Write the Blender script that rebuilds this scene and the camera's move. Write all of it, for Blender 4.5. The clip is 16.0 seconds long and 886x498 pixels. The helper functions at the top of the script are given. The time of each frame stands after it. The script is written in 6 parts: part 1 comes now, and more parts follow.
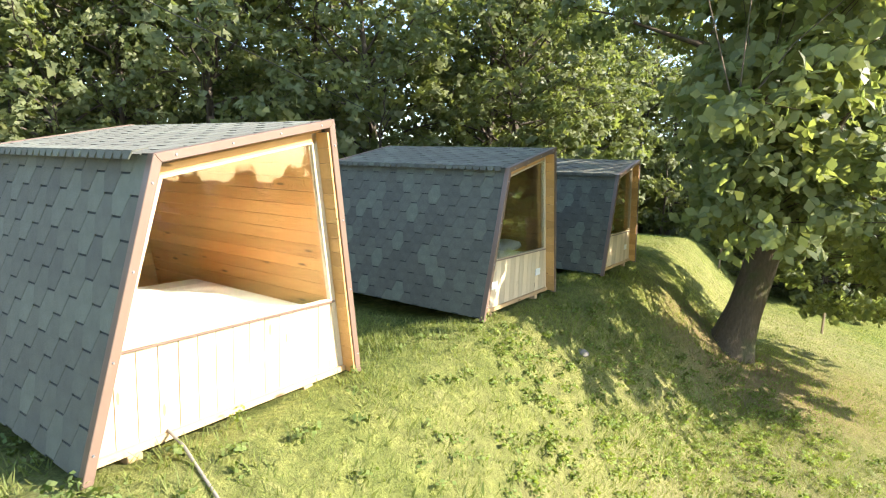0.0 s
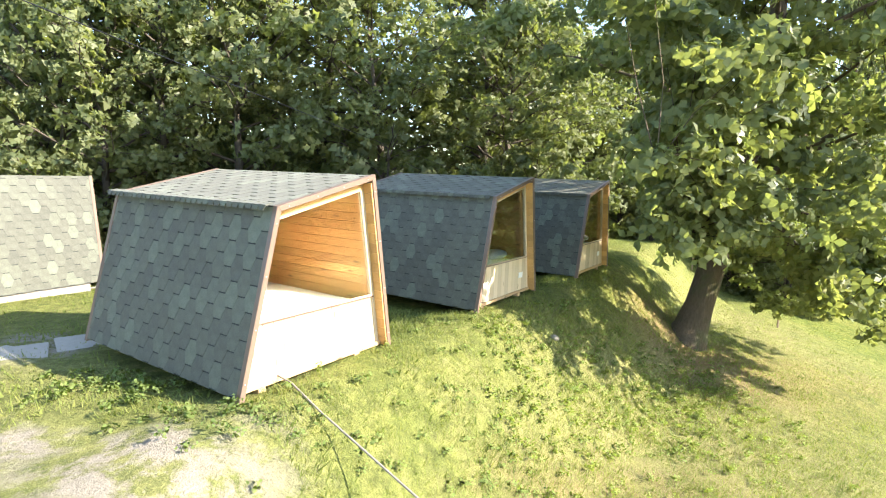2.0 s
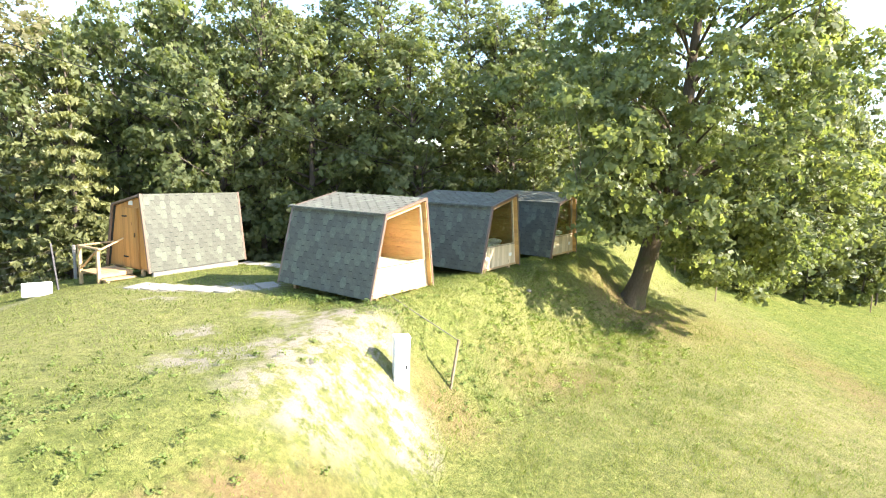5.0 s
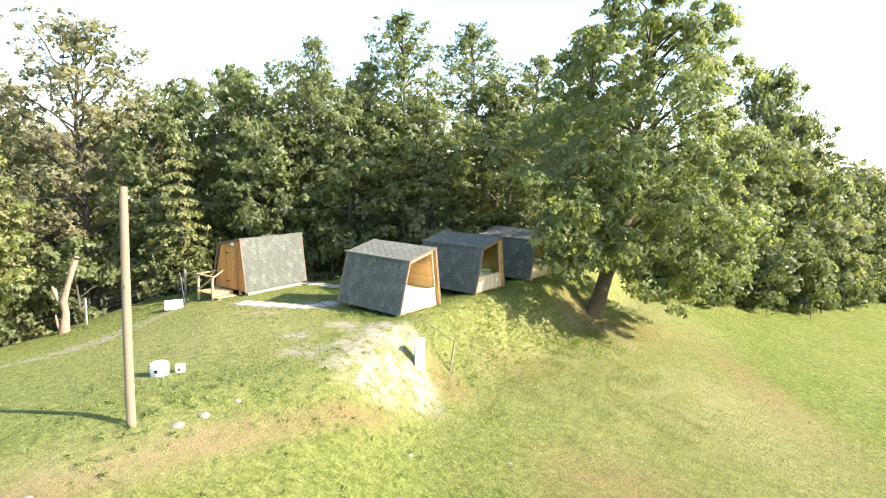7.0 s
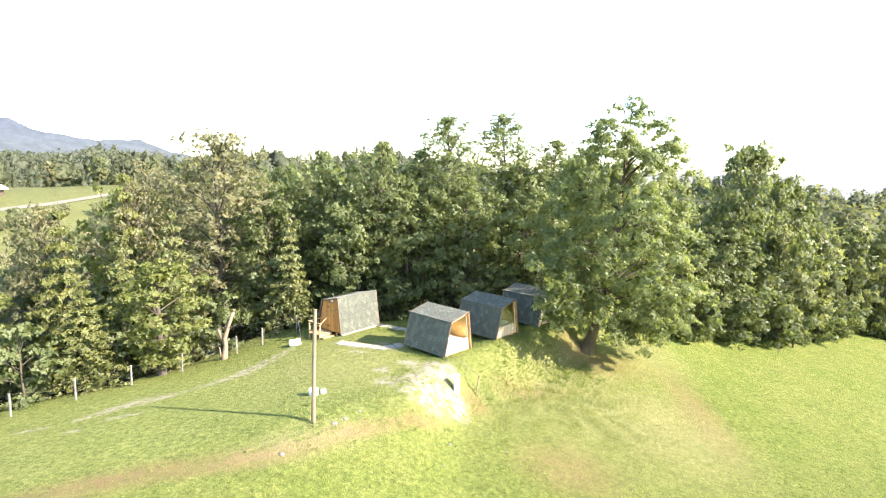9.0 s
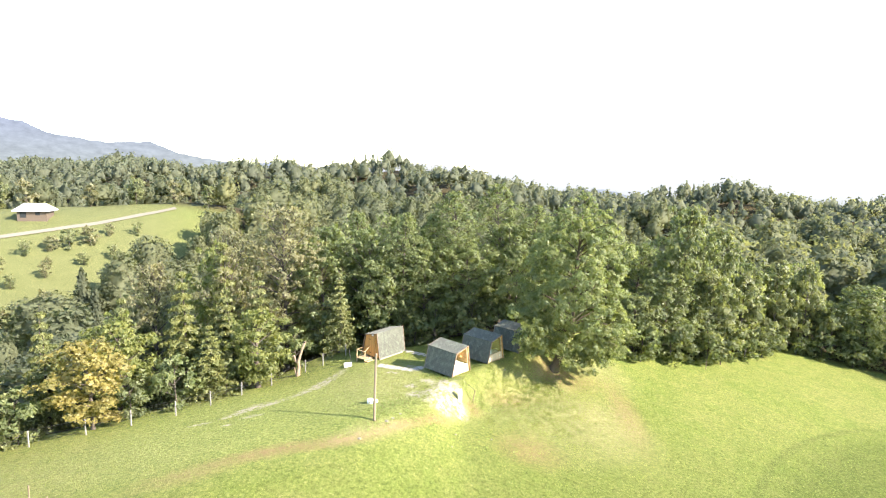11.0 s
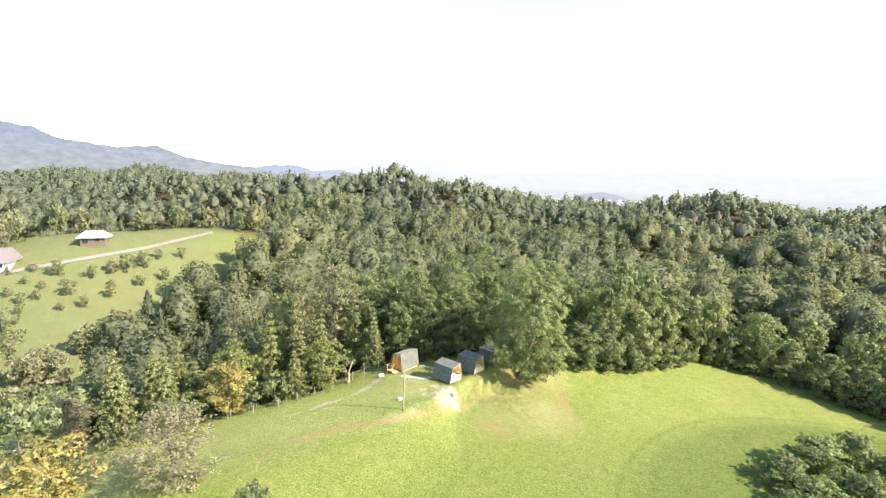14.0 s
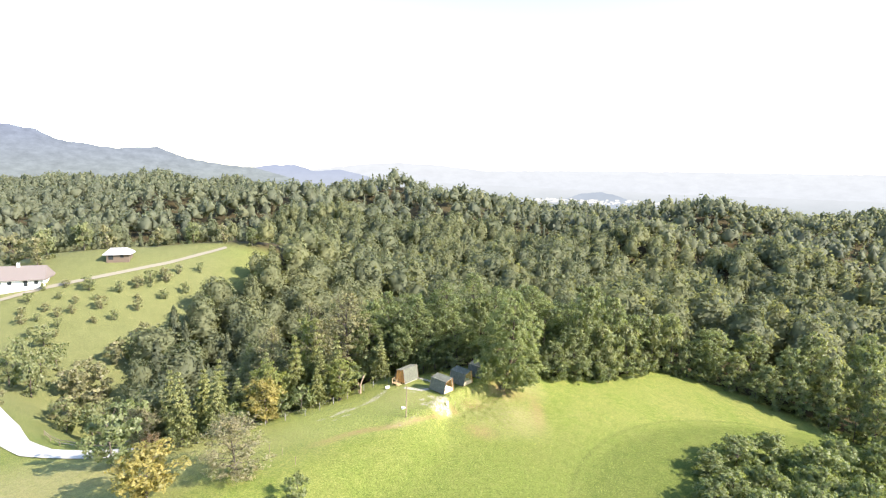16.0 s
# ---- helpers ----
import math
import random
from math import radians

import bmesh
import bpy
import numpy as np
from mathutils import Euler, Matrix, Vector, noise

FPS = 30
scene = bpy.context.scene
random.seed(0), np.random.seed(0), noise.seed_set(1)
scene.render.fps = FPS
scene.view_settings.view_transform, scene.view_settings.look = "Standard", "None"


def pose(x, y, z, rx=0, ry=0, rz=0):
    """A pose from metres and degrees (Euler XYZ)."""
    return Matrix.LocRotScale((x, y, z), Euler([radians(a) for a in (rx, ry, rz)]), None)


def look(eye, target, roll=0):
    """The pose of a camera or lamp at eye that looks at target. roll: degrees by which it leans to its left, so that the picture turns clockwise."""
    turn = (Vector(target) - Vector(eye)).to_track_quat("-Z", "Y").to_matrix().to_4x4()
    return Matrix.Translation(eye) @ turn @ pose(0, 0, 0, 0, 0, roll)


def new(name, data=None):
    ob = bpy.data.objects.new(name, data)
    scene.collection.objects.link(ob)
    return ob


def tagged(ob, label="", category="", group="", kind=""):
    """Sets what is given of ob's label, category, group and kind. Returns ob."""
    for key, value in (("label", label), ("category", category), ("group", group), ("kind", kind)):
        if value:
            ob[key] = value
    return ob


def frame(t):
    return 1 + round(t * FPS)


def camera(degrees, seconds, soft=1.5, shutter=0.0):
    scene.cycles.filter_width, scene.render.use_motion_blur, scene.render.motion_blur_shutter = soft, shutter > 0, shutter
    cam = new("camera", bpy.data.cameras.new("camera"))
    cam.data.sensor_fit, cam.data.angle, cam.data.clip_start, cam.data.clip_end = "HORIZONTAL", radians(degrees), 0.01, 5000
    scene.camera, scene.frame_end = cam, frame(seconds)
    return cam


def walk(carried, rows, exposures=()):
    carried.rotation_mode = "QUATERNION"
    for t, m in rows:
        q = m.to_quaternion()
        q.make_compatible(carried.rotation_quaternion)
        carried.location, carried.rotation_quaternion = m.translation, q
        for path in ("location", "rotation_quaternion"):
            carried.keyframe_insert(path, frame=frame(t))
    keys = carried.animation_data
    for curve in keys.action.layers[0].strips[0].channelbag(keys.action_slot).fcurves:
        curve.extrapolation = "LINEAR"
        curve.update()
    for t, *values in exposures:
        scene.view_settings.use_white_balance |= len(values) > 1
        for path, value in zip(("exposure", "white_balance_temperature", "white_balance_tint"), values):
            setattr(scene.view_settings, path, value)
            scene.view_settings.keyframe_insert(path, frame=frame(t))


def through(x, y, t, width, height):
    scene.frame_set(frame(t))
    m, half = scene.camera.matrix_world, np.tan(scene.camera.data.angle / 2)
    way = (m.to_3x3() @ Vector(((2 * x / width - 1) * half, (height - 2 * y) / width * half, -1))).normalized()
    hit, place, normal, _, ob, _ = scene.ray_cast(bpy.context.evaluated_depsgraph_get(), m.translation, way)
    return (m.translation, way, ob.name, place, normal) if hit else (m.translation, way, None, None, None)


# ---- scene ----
cam = camera(78.36, 16.0, soft=1.15)
# seconds, place in metres, yaw to the left, pitch up, roll
ROWS = [
    (0.0, 0.002, 0.001, 2.184, 0.00, -8.27, 2.27),
    (0.5, 0.017, -0.268, 2.223, -0.12, -8.23, 2.19),
    (1.0, 0.009, -0.795, 2.345, -0.20, -8.14, 2.11),
    (1.5, -0.038, -1.467, 2.470, -0.39, -8.04, 2.04),
    (2.0, -0.086, -2.264, 2.614, -0.16, -7.92, 1.99),
    (2.5, -0.129, -3.180, 2.699, 0.12, -7.89, 1.95),
    (3.0, -0.161, -4.172, 2.730, 0.43, -7.92, 1.94),
    (3.5, -0.160, -5.251, 2.752, 1.02, -7.95, 1.93),
    (4.0, -0.158, -6.413, 2.860, 1.45, -7.95, 1.86),
    (6.5, 0.441, -13.862, 4.628, 3.11, -8.24, 1.72),
    (7.0, 0.673, -15.815, 5.487, 3.88, -8.24, 1.65),
    (7.5, 0.942, -17.970, 6.471, 5.40, -8.21, 1.60),
    (8.0, 1.246, -20.397, 7.637, 7.45, -8.19, 1.59),
    (8.5, 1.652, -23.053, 9.030, 8.47, -8.09, 1.57),
    (9.0, 2.059, -25.999, 10.488, 8.63, -7.95, 1.53),
    (11.5, 4.482, -43.929, 18.861, 9.41, -8.01, 1.40),
    (12.0, 5.100, -47.836, 20.475, 9.47, -7.98, 1.33),
    (12.5, 5.756, -51.803, 22.132, 9.57, -7.98, 1.28),
    (13.0, 6.452, -55.851, 23.702, 9.65, -7.95, 1.28),
    (13.5, 7.257, -59.965, 25.506, 9.71, -7.97, 1.24),
    (14.0, 8.016, -64.063, 27.565, 9.65, -8.02, 1.21),
    (14.5, 8.839, -67.938, 29.613, 9.66, -8.04, 1.12),
    (15.0, 9.603, -71.650, 31.670, 9.60, -8.10, 1.03),
    (15.5, 10.395, -75.229, 33.715, 9.61, -8.19, 0.96),
    (16.0, 11.216, -78.776, 35.858, 9.60, -8.25, 0.95),
]
walk(cam, [(t, pose(x, y, z, 0, 0, yaw) @ pose(0, 0, 0, 90 + pitch) @ pose(0, 0, 0, 0, 0, roll)) for t, x, y, z, yaw, pitch, roll in ROWS], [(0, 1.9), (1, 2.0), (2.5, 2.12), (4.2, 2.13), (7, 1.87), (9, 2.04), (12, 1.98), (16, 1.82)])

# ---- sky and sun ----
SUN_EL, SUN_AZ = 32.5, 104.2  # degrees; azimuth clockwise from +y
sky_world = bpy.data.worlds.new("sky")
scene.world = sky_world
sky_world.use_nodes = True
sky = sky_world.node_tree.nodes.new("ShaderNodeTexSky")
sky.sky_type, sky.sun_disc = "NISHITA", False
sky.sun_elevation, sky.sun_rotation = radians(SUN_EL), radians(SUN_AZ)
sky.air_density, sky.dust_density, sky.altitude = 1.0, 0.5, 0
sky_world.node_tree.links.new(sky.outputs[0], sky_world.node_tree.nodes["Background"].inputs[0])
sky_world.node_tree.nodes["Background"].inputs[1].default_value = 0.15
sun_way = Vector((math.sin(radians(SUN_AZ)) * math.cos(radians(SUN_EL)), math.cos(radians(SUN_AZ)) * math.cos(radians(SUN_EL)), math.sin(radians(SUN_EL))))
sun = new("sun", bpy.data.lights.new("sun", "SUN"))
sun.data.energy, sun.data.angle, sun.data.color = 4.7, radians(0.53), (1.0, 0.905, 0.79)
sun.matrix_world = look(tuple(sun_way * 60), (0, 0, 0))
scene.view_settings.exposure = 1.88


# ---- materials ----
class Nodes:
    """A node material, built by short calls."""

    def __init__(self, name):
        self.mat = bpy.data.materials.new(name)
        self.mat.use_nodes = True
        self.t = self.mat.node_tree
        self.bsdf = self.t.nodes["Principled BSDF"]
        self.out = self.t.nodes["Material Output"]

    def put(self, socket, value):
        if isinstance(value, bpy.types.NodeSocket):
            self.t.links.new(value, socket)
        elif isinstance(value, tuple) and len(value) == 3 and socket.type == "RGBA":
            socket.default_value = (*value, 1)
        else:
            socket.default_value = value

    def coord(self, kind="Object"):
        return self.t.nodes.new("ShaderNodeTexCoord").outputs[kind]

    def mapped(self, v, loc=(0, 0, 0), rot=(0, 0, 0), scale=(1, 1, 1), kind="POINT"):
        n = self.t.nodes.new("ShaderNodeMapping")
        n.vector_type = kind
        self.put(n.inputs[0], v)
        n.inputs[1].default_value, n.inputs[3].default_value = loc, scale
        n.inputs[2].default_value = tuple(radians(a) for a in rot)
        return n.outputs[0]

    def noise(self, v, scale, detail=4, rough=0.55, out=0):
        n = self.t.nodes.new("ShaderNodeTexNoise")
        self.put(n.inputs["Vector"], v)
        n.inputs["Scale"].default_value, n.inputs["Detail"].default_value, n.inputs["Roughness"].default_value = scale, detail, rough
        return n.outputs[out]

    def wave(self, v, scale, distort, detail=3, direction="Y"):
        n = self.t.nodes.new("ShaderNodeTexWave")
        n.bands_direction = direction
        self.put(n.inputs["Vector"], v)
        n.inputs["Scale"].default_value, n.inputs["Distortion"].default_value, n.inputs["Detail"].default_value = scale, distort, detail
        return n.outputs[1]

    def voronoi(self, v, scale, out=0):
        n = self.t.nodes.new("ShaderNodeTexVoronoi")
        self.put(n.inputs["Vector"], v)
        n.inputs["Scale"].default_value = scale
        return n.outputs[out]

    def ramp(self, fac, *stops):
        n = self.t.nodes.new("ShaderNodeValToRGB")
        e = n.color_ramp.elements
        while len(e) < len(stops):
            e.new(0.5)
        for k, (p, c) in zip(e, stops):
            k.position, k.color = p, (*c, 1) if isinstance(c, tuple) else (c, c, c, 1)
        self.put(n.inputs[0], fac)
        return n.outputs[0]

    def mix(self, fac, a, b, kind="MIX"):
        n = self.t.nodes.new("ShaderNodeMix")
        n.data_type, n.blend_type = "RGBA", kind
        self.put(n.inputs[0], fac), self.put(n.inputs[6], a), self.put(n.inputs[7], b)
        return n.outputs[2]

    def maths(self, op, a, b=0.0, clamp=False):
        n = self.t.nodes.new("ShaderNodeMath")
        n.operation, n.use_clamp = op, clamp
        self.put(n.inputs[0], a), self.put(n.inputs[1], b)
        return n.outputs[0]

    def length(self, v):
        n = self.t.nodes.new("ShaderNodeVectorMath")
        n.operation = "LENGTH"
        self.put(n.inputs[0], v)
        return n.outputs["Value"]

    def vadd(self, a, b, k):
        n = self.t.nodes.new("ShaderNodeVectorMath")
        n.operation = "MULTIPLY_ADD"
        self.put(n.inputs[0], b)
        n.inputs[1].default_value = (k, k, k)
        self.put(n.inputs[2], a)
        return n.outputs[0]

    def island(self):
        return self.t.nodes.new("ShaderNodeNewGeometry").outputs["Random Per Island"]

    def chance(self):
        return self.t.nodes.new("ShaderNodeObjectInfo").outputs["Random"]

    def attr(self, name):
        n = self.t.nodes.new("ShaderNodeAttribute")
        n.attribute_name = name
        return n.outputs["Fac"]

    def bump(self, height, strength=0.3, size=0.01):
        n = self.t.nodes.new("ShaderNodeBump")
        n.inputs["Strength"].default_value, n.inputs["Distance"].default_value = strength, size
        self.put(n.inputs["Height"], height)
        return n.outputs[0]

    def done(self, colour, rough=0.6, normal=None, metal=0.0, spec=0.5):
        b = self.bsdf
        self.put(b.inputs["Base Color"], colour), self.put(b.inputs["Roughness"], rough), self.put(b.inputs["Metallic"], metal)
        b.inputs["Specular IOR Level"].default_value = spec
        if normal is not None:
            self.put(b.inputs["Normal"], normal)
        return self.mat


def wood(name, dark, light, rough=0.6, scale=1.0, axis="Y", knots=True):
    """Sawn boards: long grain along an axis, knots, a tone of its own for each piece."""
    m = Nodes(name)
    stretch = {"X": (0.6, 9, 9), "Y": (9, 0.6, 9), "Z": (9, 9, 0.6)}[axis]
    pos = m.vadd(m.coord(), m.ramp(m.chance(), (0, 0.0), (1, 1.0)), 7.0)
    grain = m.noise(m.mapped(pos, scale=tuple(v * scale for v in stretch)), 3.0, 6, 0.6)
    fine = m.noise(m.mapped(pos, scale=tuple(v * scale * 3 for v in stretch)), 6.0, 3, 0.6)
    col = m.mix(grain, dark, light)
    col = m.mix(m.maths("MULTIPLY", fine, 0.35), col, tuple(v * 0.6 for v in dark))
    tone = m.ramp(m.chance(), (0, (0.78, 0.76, 0.74)), (1, (1.15, 1.13, 1.1)))
    col = m.mix(1.0, col, tone, "MULTIPLY")
    if knots:
        k = {"X": (1.6, 7, 7), "Y": (7, 1.6, 7), "Z": (7, 7, 1.6)}[axis]
        spots = m.ramp(m.voronoi(m.mapped(pos, scale=k), 1.0), (0.06, 1.0), (0.11, 0.0))
        col = m.mix(spots, col, tuple(v * 0.35 for v in dark))
    return m.done(col, rough, m.bump(grain, 0.25, 0.004), spec=0.3)


def leaf(name, a, b, c, through=0.5, gloss=0.5):
    """Leaves: three tones told by the leaf, light passing through them."""
    m = Nodes(name)
    a, c = (tuple(p * 0.6 + q * 0.4 for p, q in zip(tone, b)) for tone in (a, c))
    col = m.ramp(m.island(), (0.0, a), (0.55, b), (1.0, c))
    patch = m.noise(m.coord(), 0.55, 2, 0.5)
    col = m.mix(1.0, col, m.ramp(patch, (0.3, (0.78, 0.82, 0.8)), (0.7, (1.22, 1.15, 1.05))), "MULTIPLY")
    m.put(m.bsdf.inputs["Base Color"], col)
    m.bsdf.inputs["Roughness"].default_value = gloss
    m.bsdf.inputs["Specular IOR Level"].default_value = 0.4
    tr = m.t.nodes.new("ShaderNodeBsdfTranslucent")
    m.put(tr.inputs[0], m.mix(1.0, col, (1.25, 1.3, 0.62), "MULTIPLY"))
    mx = m.t.nodes.new("ShaderNodeMixShader")
    mx.inputs[0].default_value = through
    m.t.links.new(m.bsdf.outputs[0], mx.inputs[1])
    m.t.links.new(tr.outputs[0], mx.inputs[2])
    m.t.links.new(mx.outputs[0], m.out.inputs[0])
    return m.mat


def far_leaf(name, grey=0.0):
    """Crowns of far trees: the tone goes by the tree; grey mixes haze into it."""
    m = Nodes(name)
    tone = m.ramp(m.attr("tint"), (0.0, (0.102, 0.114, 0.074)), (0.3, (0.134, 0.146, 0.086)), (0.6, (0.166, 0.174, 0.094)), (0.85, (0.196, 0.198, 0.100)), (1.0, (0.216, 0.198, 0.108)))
    # pale grey haze of the distance, blended into the leaf colour
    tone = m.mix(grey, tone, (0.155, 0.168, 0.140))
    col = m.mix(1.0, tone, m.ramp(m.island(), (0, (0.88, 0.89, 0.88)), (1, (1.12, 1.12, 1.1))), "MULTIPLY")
    m.put(m.bsdf.inputs["Base Color"], col)
    m.bsdf.inputs["Roughness"].default_value = 0.6
    m.bsdf.inputs["Specular IOR Level"].default_value = 0.12
    tr = m.t.nodes.new("ShaderNodeBsdfTranslucent")
    m.put(tr.inputs[0], m.mix(1.0, col, (1.35, 1.3, 0.75), "MULTIPLY"))
    mx = m.t.nodes.new("ShaderNodeMixShader")
    mx.inputs[0].default_value = 0.5
    m.t.links.new(m.bsdf.outputs[0], mx.inputs[1])
    m.t.links.new(tr.outputs[0], mx.inputs[2])
    m.t.links.new(mx.outputs[0], m.out.inputs[0])
    return m.mat


def bark(name, dark, light, moss=0.0):
    m = Nodes(name)
    p = m.mapped(m.coord(), scale=(9, 9, 2.2))
    n = m.noise(p, 2.5, 6, 0.65)
    col = m.mix(n, dark, light)
    if moss:
        col = m.mix(m.ramp(m.noise(m.coord(), 1.6, 3), (0.5, 0.0), (0.65, moss)), col, (0.06, 0.085, 0.025))
    return m.done(col, 0.9, m.bump(n, 0.9, 0.03), spec=0.15)


def plain(name, colour, rough=0.5, metal=0.0, vary=0.12, scale=8.0, bump=0.0):
    """Paint, metal, plastic or cloth with faint blotches."""
    m = Nodes(name)
    n = m.noise(m.coord(), scale, 5, 0.6)
    col = m.mix(n, tuple(v * (1 - vary) for v in colour), tuple(min(1, v * (1 + vary)) for v in colour))
    return m.done(col, m.maths("ADD", rough - 0.08, m.maths("MULTIPLY", n, 0.16)), m.bump(n, bump, 0.01) if bump else None, metal)


def shingle_material():
    m = Nodes("green_bitumen_shingle")
    c = m.chance()
    tone = m.ramp(c, (0.0, (0.074, 0.076, 0.059)), (0.45, (0.086, 0.088, 0.067)), (0.70, (0.096, 0.100, 0.075)), (0.86, (0.112, 0.120, 0.089)), (1.0, (0.124, 0.136, 0.100)))
    pos = m.coord()
    grit = m.noise(pos, 260, 2, 0.7)
    col = m.mix(1.0, tone, m.ramp(grit, (0.25, 0.55), (0.75, 1.5)), "MULTIPLY")
    wash = m.noise(pos, 7, 3)
    col = m.mix(1.0, col, m.ramp(wash, (0.3, 0.85), (0.7, 1.15)), "MULTIPLY")
    m.bsdf.inputs["Sheen Weight"].default_value, m.bsdf.inputs["Sheen Roughness"].default_value = 0.16, 0.4
    m.bsdf.inputs["Sheen Tint"].default_value = (1.0, 0.95, 0.82, 1)
    return m.done(col, 0.72, m.bump(grit, 0.5, 0.002), spec=0.5)


def ground_material():
    m = Nodes("meadow_ground")
    pos = m.coord()
    warp = m.vadd(pos, m.noise(pos, 0.7, 4, 0.6, 1), 1.6)
    fine = m.vadd(pos, m.noise(pos, 2.2, 5, 0.65, 1), 0.9)

    def blob(x, y, rx, ry, turn, v, lo=1.05, hi=0.75):
        far = m.length(m.mapped(v, (x + 0.45 * (v == fine), y + 0.45 * (v == fine), 0), (0, 0, turn), (rx * 2, ry * 2, 1e5), "TEXTURE"))
        return m.ramp(far, (hi * 0.5, 1.0), (lo * 0.5, 0.0))

    big, mid, small = m.noise(pos, 0.09, 4, 0.6), m.noise(pos, 0.8, 5, 0.65), m.noise(pos, 14, 5, 0.7)
    tiny, flecks = m.noise(pos, 70, 3, 0.7), m.noise(pos, 4.5, 5, 0.75)
    grass = m.ramp(mid, (0.28, (0.112, 0.148, 0.034)), (0.5, (0.150, 0.176, 0.044)), (0.72, (0.192, 0.198, 0.064)))
    grass = m.mix(m.ramp(big, (0.42, 0.0), (0.66, 0.35)), grass, (0.225, 0.205, 0.080))
    # the mown field below the bank, greener towards its far corner
    lush = blob(55, -18, 38.2, 38.2, 0, fine, 1.01, 0.93)
    grass = m.mix(m.maths("MULTIPLY", lush, 0.6), grass, m.mix(flecks, (0.050, 0.074, 0.017), (0.086, 0.104, 0.027)))
    below = blob(20, -30, 34, 36, 0, warp, 1.25, 0.7)
    grass = m.mix(m.maths("MULTIPLY", below, 0.5), grass, m.mix(flecks, (0.068, 0.092, 0.023), (0.116, 0.130, 0.038)))
    grass = m.mix(m.maths("MULTIPLY", blob(-4.5, -1.5, 9, 7, 40, warp, 1.3, 0.5), 0.25), grass, m.mix(flecks, (0.170, 0.212, 0.056), (0.245, 0.268, 0.088)))
    grass = m.mix(m.maths("MULTIPLY", blob(-14, -3.5, 14, 8, 45, warp, 1.25, 0.6), 0.6), grass, m.mix(flecks, (0.195, 0.222, 0.072), (0.268, 0.276, 0.104)))
    grass = m.mix(m.maths("MULTIPLY", blob(-135, 70, 70, 100, 30, warp, 1.2, 0.6), 0.9), grass, m.mix(m.noise(pos, 0.22, 6, 0.75), (0.086, 0.098, 0.042), (0.178, 0.170, 0.086)))
    swath = m.maths("SUBTRACT", blob(55, -18, 38.2, 38.2, 0, fine, 1.016, 1.008), blob(55, -18, 38.2, 38.2, 0, fine, 1.0, 0.992), True)
    grass = m.mix(m.maths("MULTIPLY", swath, 0.35), grass, (0.075, 0.090, 0.028))
    # clover and seed heads; blade and tuft shadows mottled into the colour
    grass = m.mix(m.ramp(m.voronoi(fine, 2.6), (0.08, 0.6), (0.22, 0.0)), grass, (0.275, 0.272, 0.118))
    grass = m.mix(1.0, grass, m.ramp(flecks, (0.3, (0.46, 0.54, 0.44)), (0.7, (1.46, 1.38, 1.36))), "MULTIPLY")
    grass = m.mix(1.0, grass, m.ramp(small, (0.25, (0.55, 0.6, 0.55)), (0.75, (1.35, 1.32, 1.25))), "MULTIPLY")
    grass = m.mix(1.0, grass, m.ramp(tiny, (0.25, 0.6), (0.75, 1.4)), "MULTIPLY")
    # straw on the bank and where the turf is thin; bare brown soil along the foot of the terrace
    worn = m.ramp(m.noise(pos, 2.2, 5, 0.7), (0.40, 0.0), (0.60, 1.0))
    straw, soil = m.mix(small, (0.27, 0.215, 0.105), (0.40, 0.335, 0.185)), m.mix(small, (0.180, 0.110, 0.056), (0.280, 0.185, 0.102))
    for x, y, rx, ry, turn, k, tone in (
        (1.2, 3.6, 6.5, 2.6, 57, 0.22, straw), (5.5, 9.0, 4.5, 2.4, 57, 0.30, straw), (10.5, 15.5, 3.5, 5.0, 20, 0.45, straw), (6.5, 3.5, 5.0, 6.0, 20, 0.38, straw),
        (4.4, -2.4, 2.4, 2.0, 0, 0.62, soil), (12.8, 7.4, 1.3, 5.6, 4, 0.62, soil), (10.6, 5.0, 3.4, 6.0, 20, 0.34, straw), (2.6, 4.4, 2.2, 1.0, 30, 0.55, soil), (9.0, 11.5, 2.6, 2.0, 40, 0.4, soil),
        (-2.4, -3.2, 1.5, 0.45, 52, 0.8, soil), (-4.4, -5.7, 2.2, 0.5, 48, 0.85, soil), (-7.2, -8.5, 2.6, 0.6, 35, 0.85, soil), (-11.2, -10.6, 3.4, 0.8, 33, 0.8, soil), (-14.6, -13.8, 3.2, 1.0, 44, 0.5, soil),
        (-0.2, 1.3, 0.9, 0.8, 0, 0.7, soil), (6.6, 11.2, 1.9, 1.9, 0, 0.9, soil), (6.0, 10.4, 1.3, 1.1, 0, 0.5, straw), (-46, -24, 26, 11, 20, 0.55, straw), (-7.0, 1.5, 5.0, 6.0, 0, 0.30, straw), (-6.0, -7.0, 3.0, 1.0, 40, 0.45, straw)):
        b = blob(x, y, rx, ry, turn, fine, 1.35, 0.25)
        grass = m.mix(m.maths("MULTIPLY", m.maths("MULTIPLY", b, k), m.maths("ADD", m.maths("MULTIPLY", worn, 0.45), 0.55)), grass, tone)
    # bare earth
    sand = m.mix(m.noise(pos, 9, 6, 0.75), (0.225, 0.193, 0.142), (0.42, 0.372, 0.295))
    bare = blob(-2.3, 0.7, 1.25, 2.1, -12, fine, 1.15, 0.6)
